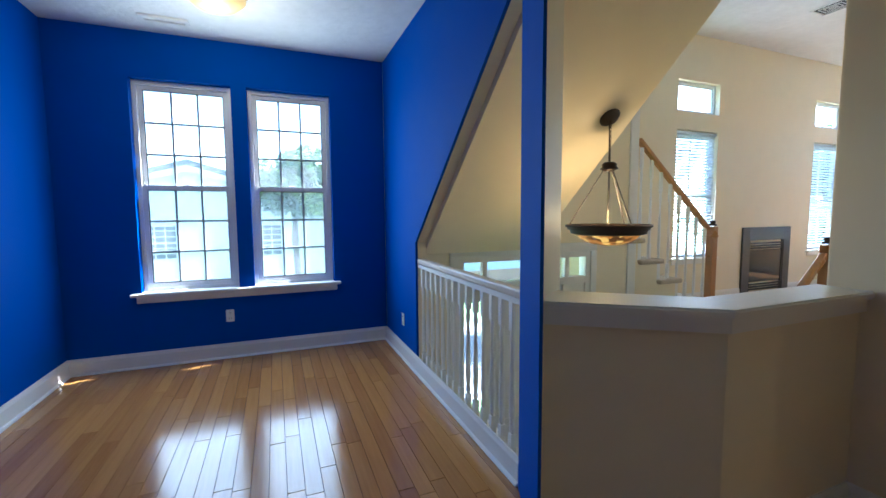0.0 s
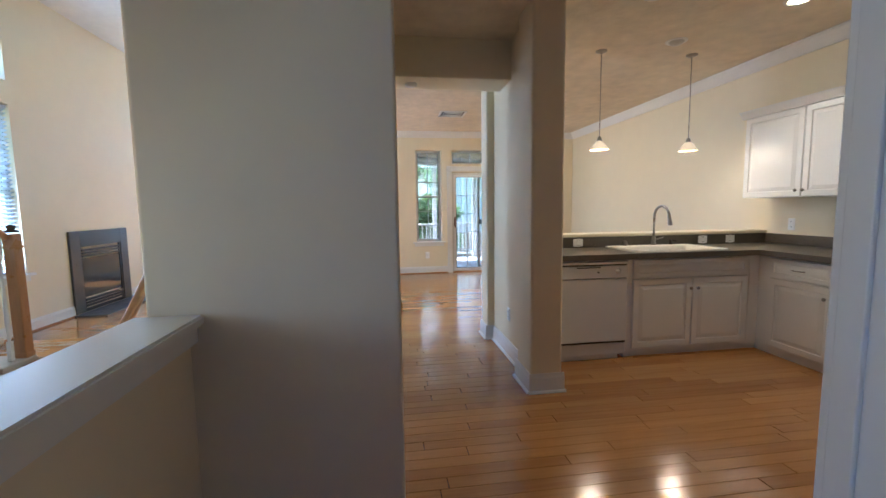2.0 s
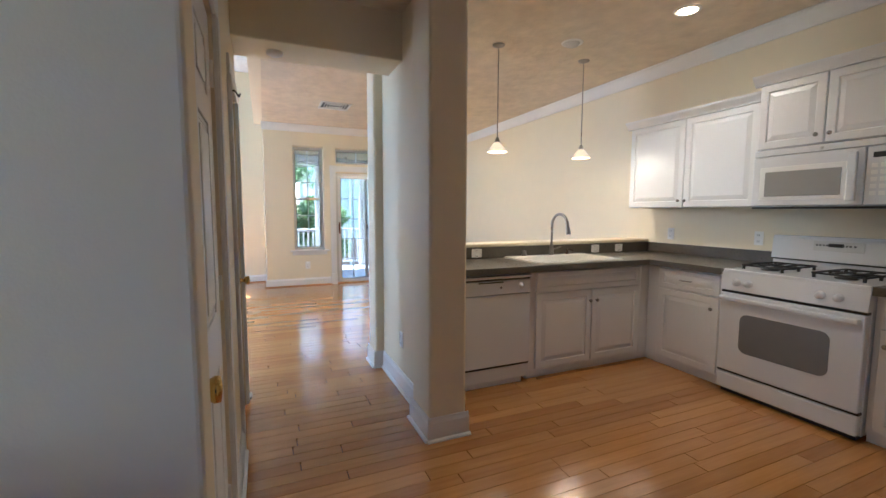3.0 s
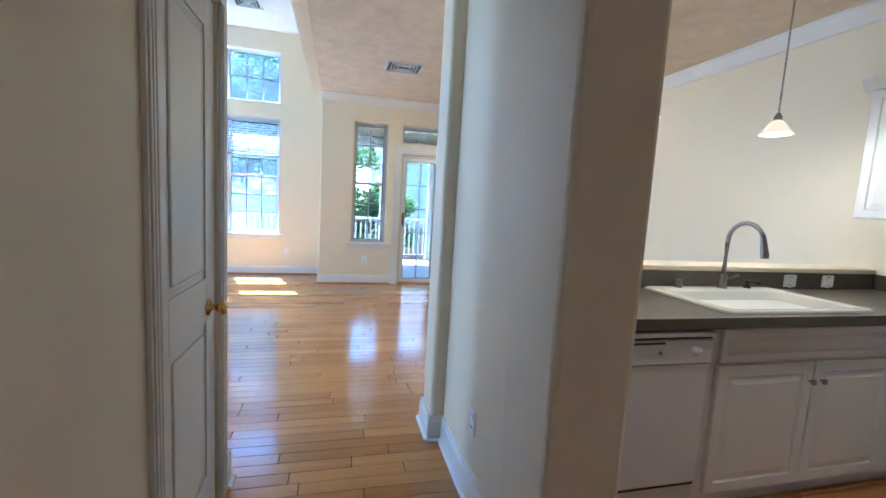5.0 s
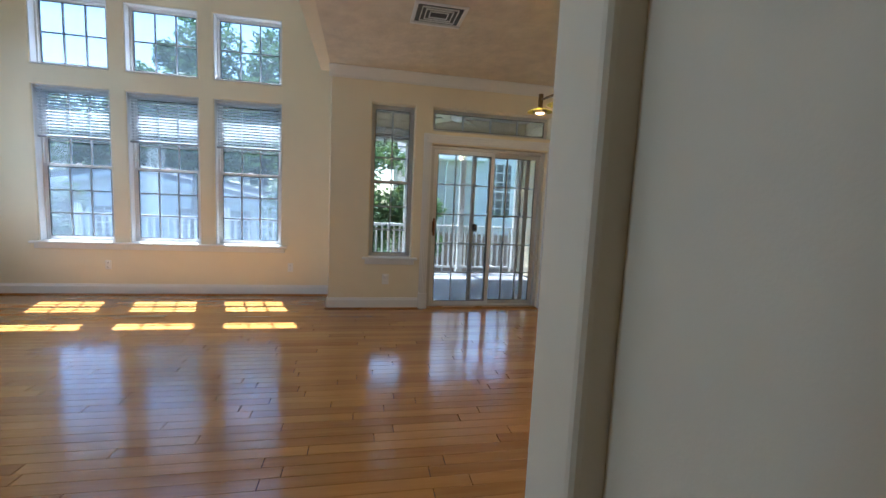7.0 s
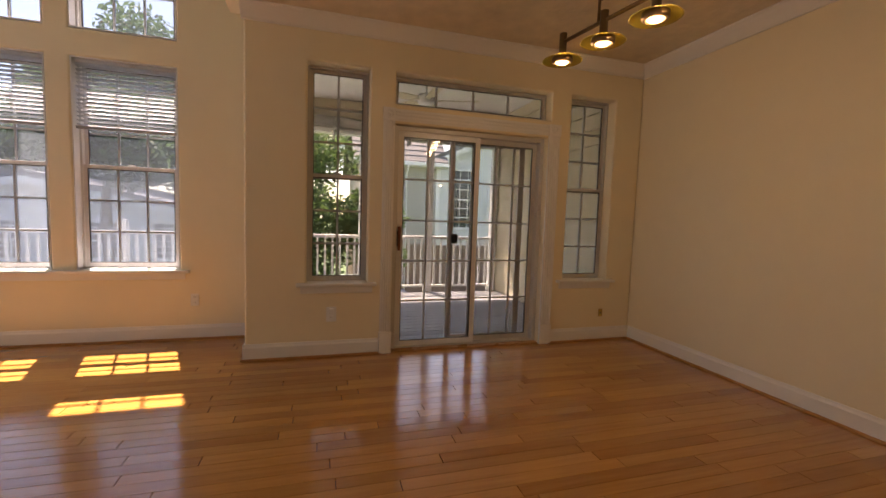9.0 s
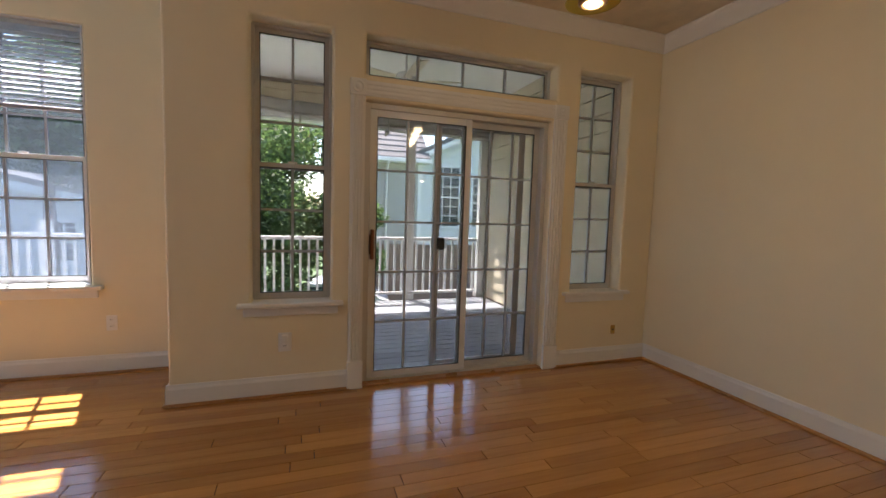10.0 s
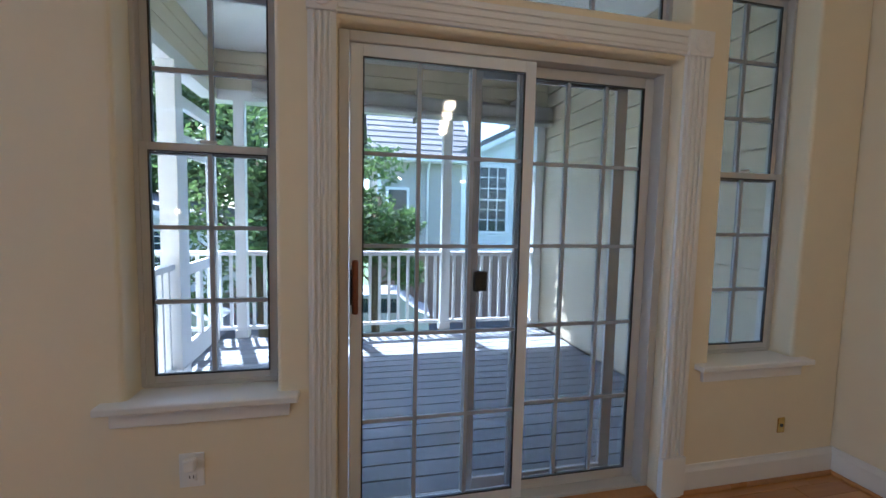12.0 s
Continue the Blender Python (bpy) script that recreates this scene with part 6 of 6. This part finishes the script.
def car(m, paint, label):
    c = thing("car", m, label, "car", group="parked cars")
    part("body", prism(bmesh.new(), [(-2.2, 0.35), (2.2, 0.35), (2.25, 0.7), (1.9, 0.95), (0.9, 1.0), (0.45, 1.45), (-1.2, 1.5), (-1.9, 1.05), (-2.25, 0.95)], "y", -0.85, 0.85), paint, c)
    part("side_glass", boxes((-1.3, 0.4, -0.87, 0.87, 1.03, 1.38)), DARKGLASS, c)
    part("windscreen", prism(bmesh.new(), [(0.5, 1.40), (0.93, 1.02), (0.98, 1.03), (0.55, 1.42)], "y", -0.75, 0.75), DARKGLASS, c)
    for x in (-1.35, 1.4):
        for y in (-0.8, 0.8):
            w = part("wheel", rod(bmesh.new(), (x, y - 0.1, 0.33), (x, y + 0.1, 0.33), 0.33, seg=24), BLACK, c)
            part("rim", rod(bmesh.new(), (x, y - 0.115, 0.33), (x, y + 0.115, 0.33), 0.2, seg=18), ALU, w)
    for y in (-0.6, 0.6):
        part("tail_light", boxes((-2.28, -2.2, y - 0.15, y + 0.15, 0.72, 0.86), bevel=0.01), material("red_lens", (0.4, 0.02, 0.02), 0.2), c)
        part("headlight", boxes((2.18, 2.26, y - 0.15, y + 0.15, 0.62, 0.74), bevel=0.01), PLATE, c)


car(Matrix.Translation((21.6, -1.3, GZ + 0.02)) @ Matrix.Rotation(radians(82), 4, "Z") @ Matrix.Diagonal((1.0, 1.0, 1.25, 1.0)), material("silver_white_car_paint", (0.45, 0.45, 0.46), 0.15), "white parked car below the deck")
car(Matrix.Translation((22.5, 5.2, GZ + 0.02)) @ Matrix.Rotation(radians(85), 4, "Z"), material("silver_car_paint", (0.5, 0.5, 0.52), 0.2, 0.5), "silver parked car below the deck")

# ---- floor boards: separate pieces where the walk passes, joined elsewhere ----
rnd = random.Random(4)
BW = 0.083
LENS = (0.55, 0.8, 1.05, 1.3, 1.6)
shared = {}


def plank_mesh(n):
    if n not in shared:
        bm = bmesh.new()
        box(bm, 0.0008, BW - 0.0008, 0.002, n - 0.002, -0.014, 0.0)
        top_edges = [e for e in bm.edges if all(v.co.z > -0.001 for v in e.verts)]
        bmesh.ops.bevel(bm, geom=top_edges, offset=0.0011, segments=1, affect="EDGES")
        me = bpy.data.meshes.new("floor_board")
        bm.to_mesh(me)
        bm.free()
        me.materials.append(FLOOR)
        shared[n] = me
    return shared[n]


verts, faces, count = [], [], 0


def far_plank(x0, x1, y0, y1):
    i = len(verts)
    g, c, e, f = 0.0009, 0.0016, 0.002, 0.0027
    for x, y, z in ((x0 + g, y0 + e, -0.014), (x1 - g, y0 + e, -0.014), (x1 - g, y1 - e, -0.014), (x0 + g, y1 - e, -0.014), (x0 + g, y0 + e, -0.0012), (x1 - g, y0 + e, -0.0012), (x1 - g, y1 - e, -0.0012), (x0 + g, y1 - e, -0.0012), (x0 + c, y0 + f, 0.0), (x1 - c, y0 + f, 0.0), (x1 - c, y1 - f, 0.0), (x0 + c, y1 - f, 0.0)):
        verts.append((x, y, z))
    for a in (0, 4):
        for k in range(4):
            faces.append((i + a + k, i + a + (k + 1) % 4, i + a + 4 + (k + 1) % 4, i + a + 4 + k))
    faces.append((i + 8, i + 9, i + 10, i + 11))


x = XW
while x < XE + 0.12:
    spans = [(-1.6, YN)] if x < 1.25 else [(YS, 1.19)] if x < 4.72 else [(YS, YN)] if x < XD else [(0.26, YN)]
    for lo, hi in spans:
        y = lo - rnd.uniform(0, 1.0)
        while y < hi:
            n = rnd.choice(LENS)
            y1 = y + n
            near = 3.9 < x < 8.6 and -2.2 < y and y1 < 1.15 and count < 300
            if near:
                o = new("floor_board", plank_mesh(n))
                o.parent, o.location = floor, (x, y, rnd.uniform(-0.0003, 0.0003))
                count += 1
            elif y1 > lo + 0.01:
                far_plank(x, x + BW, max(y, lo), min(y1, hi))
            y = y1
    x += BW
me = bpy.data.meshes.new("floor_boards")
me.from_pydata(verts, [], faces)
me.materials.append(FLOOR)
far = new("floor_boards", me)
far.parent = floor
far["kind"] = "stuff"
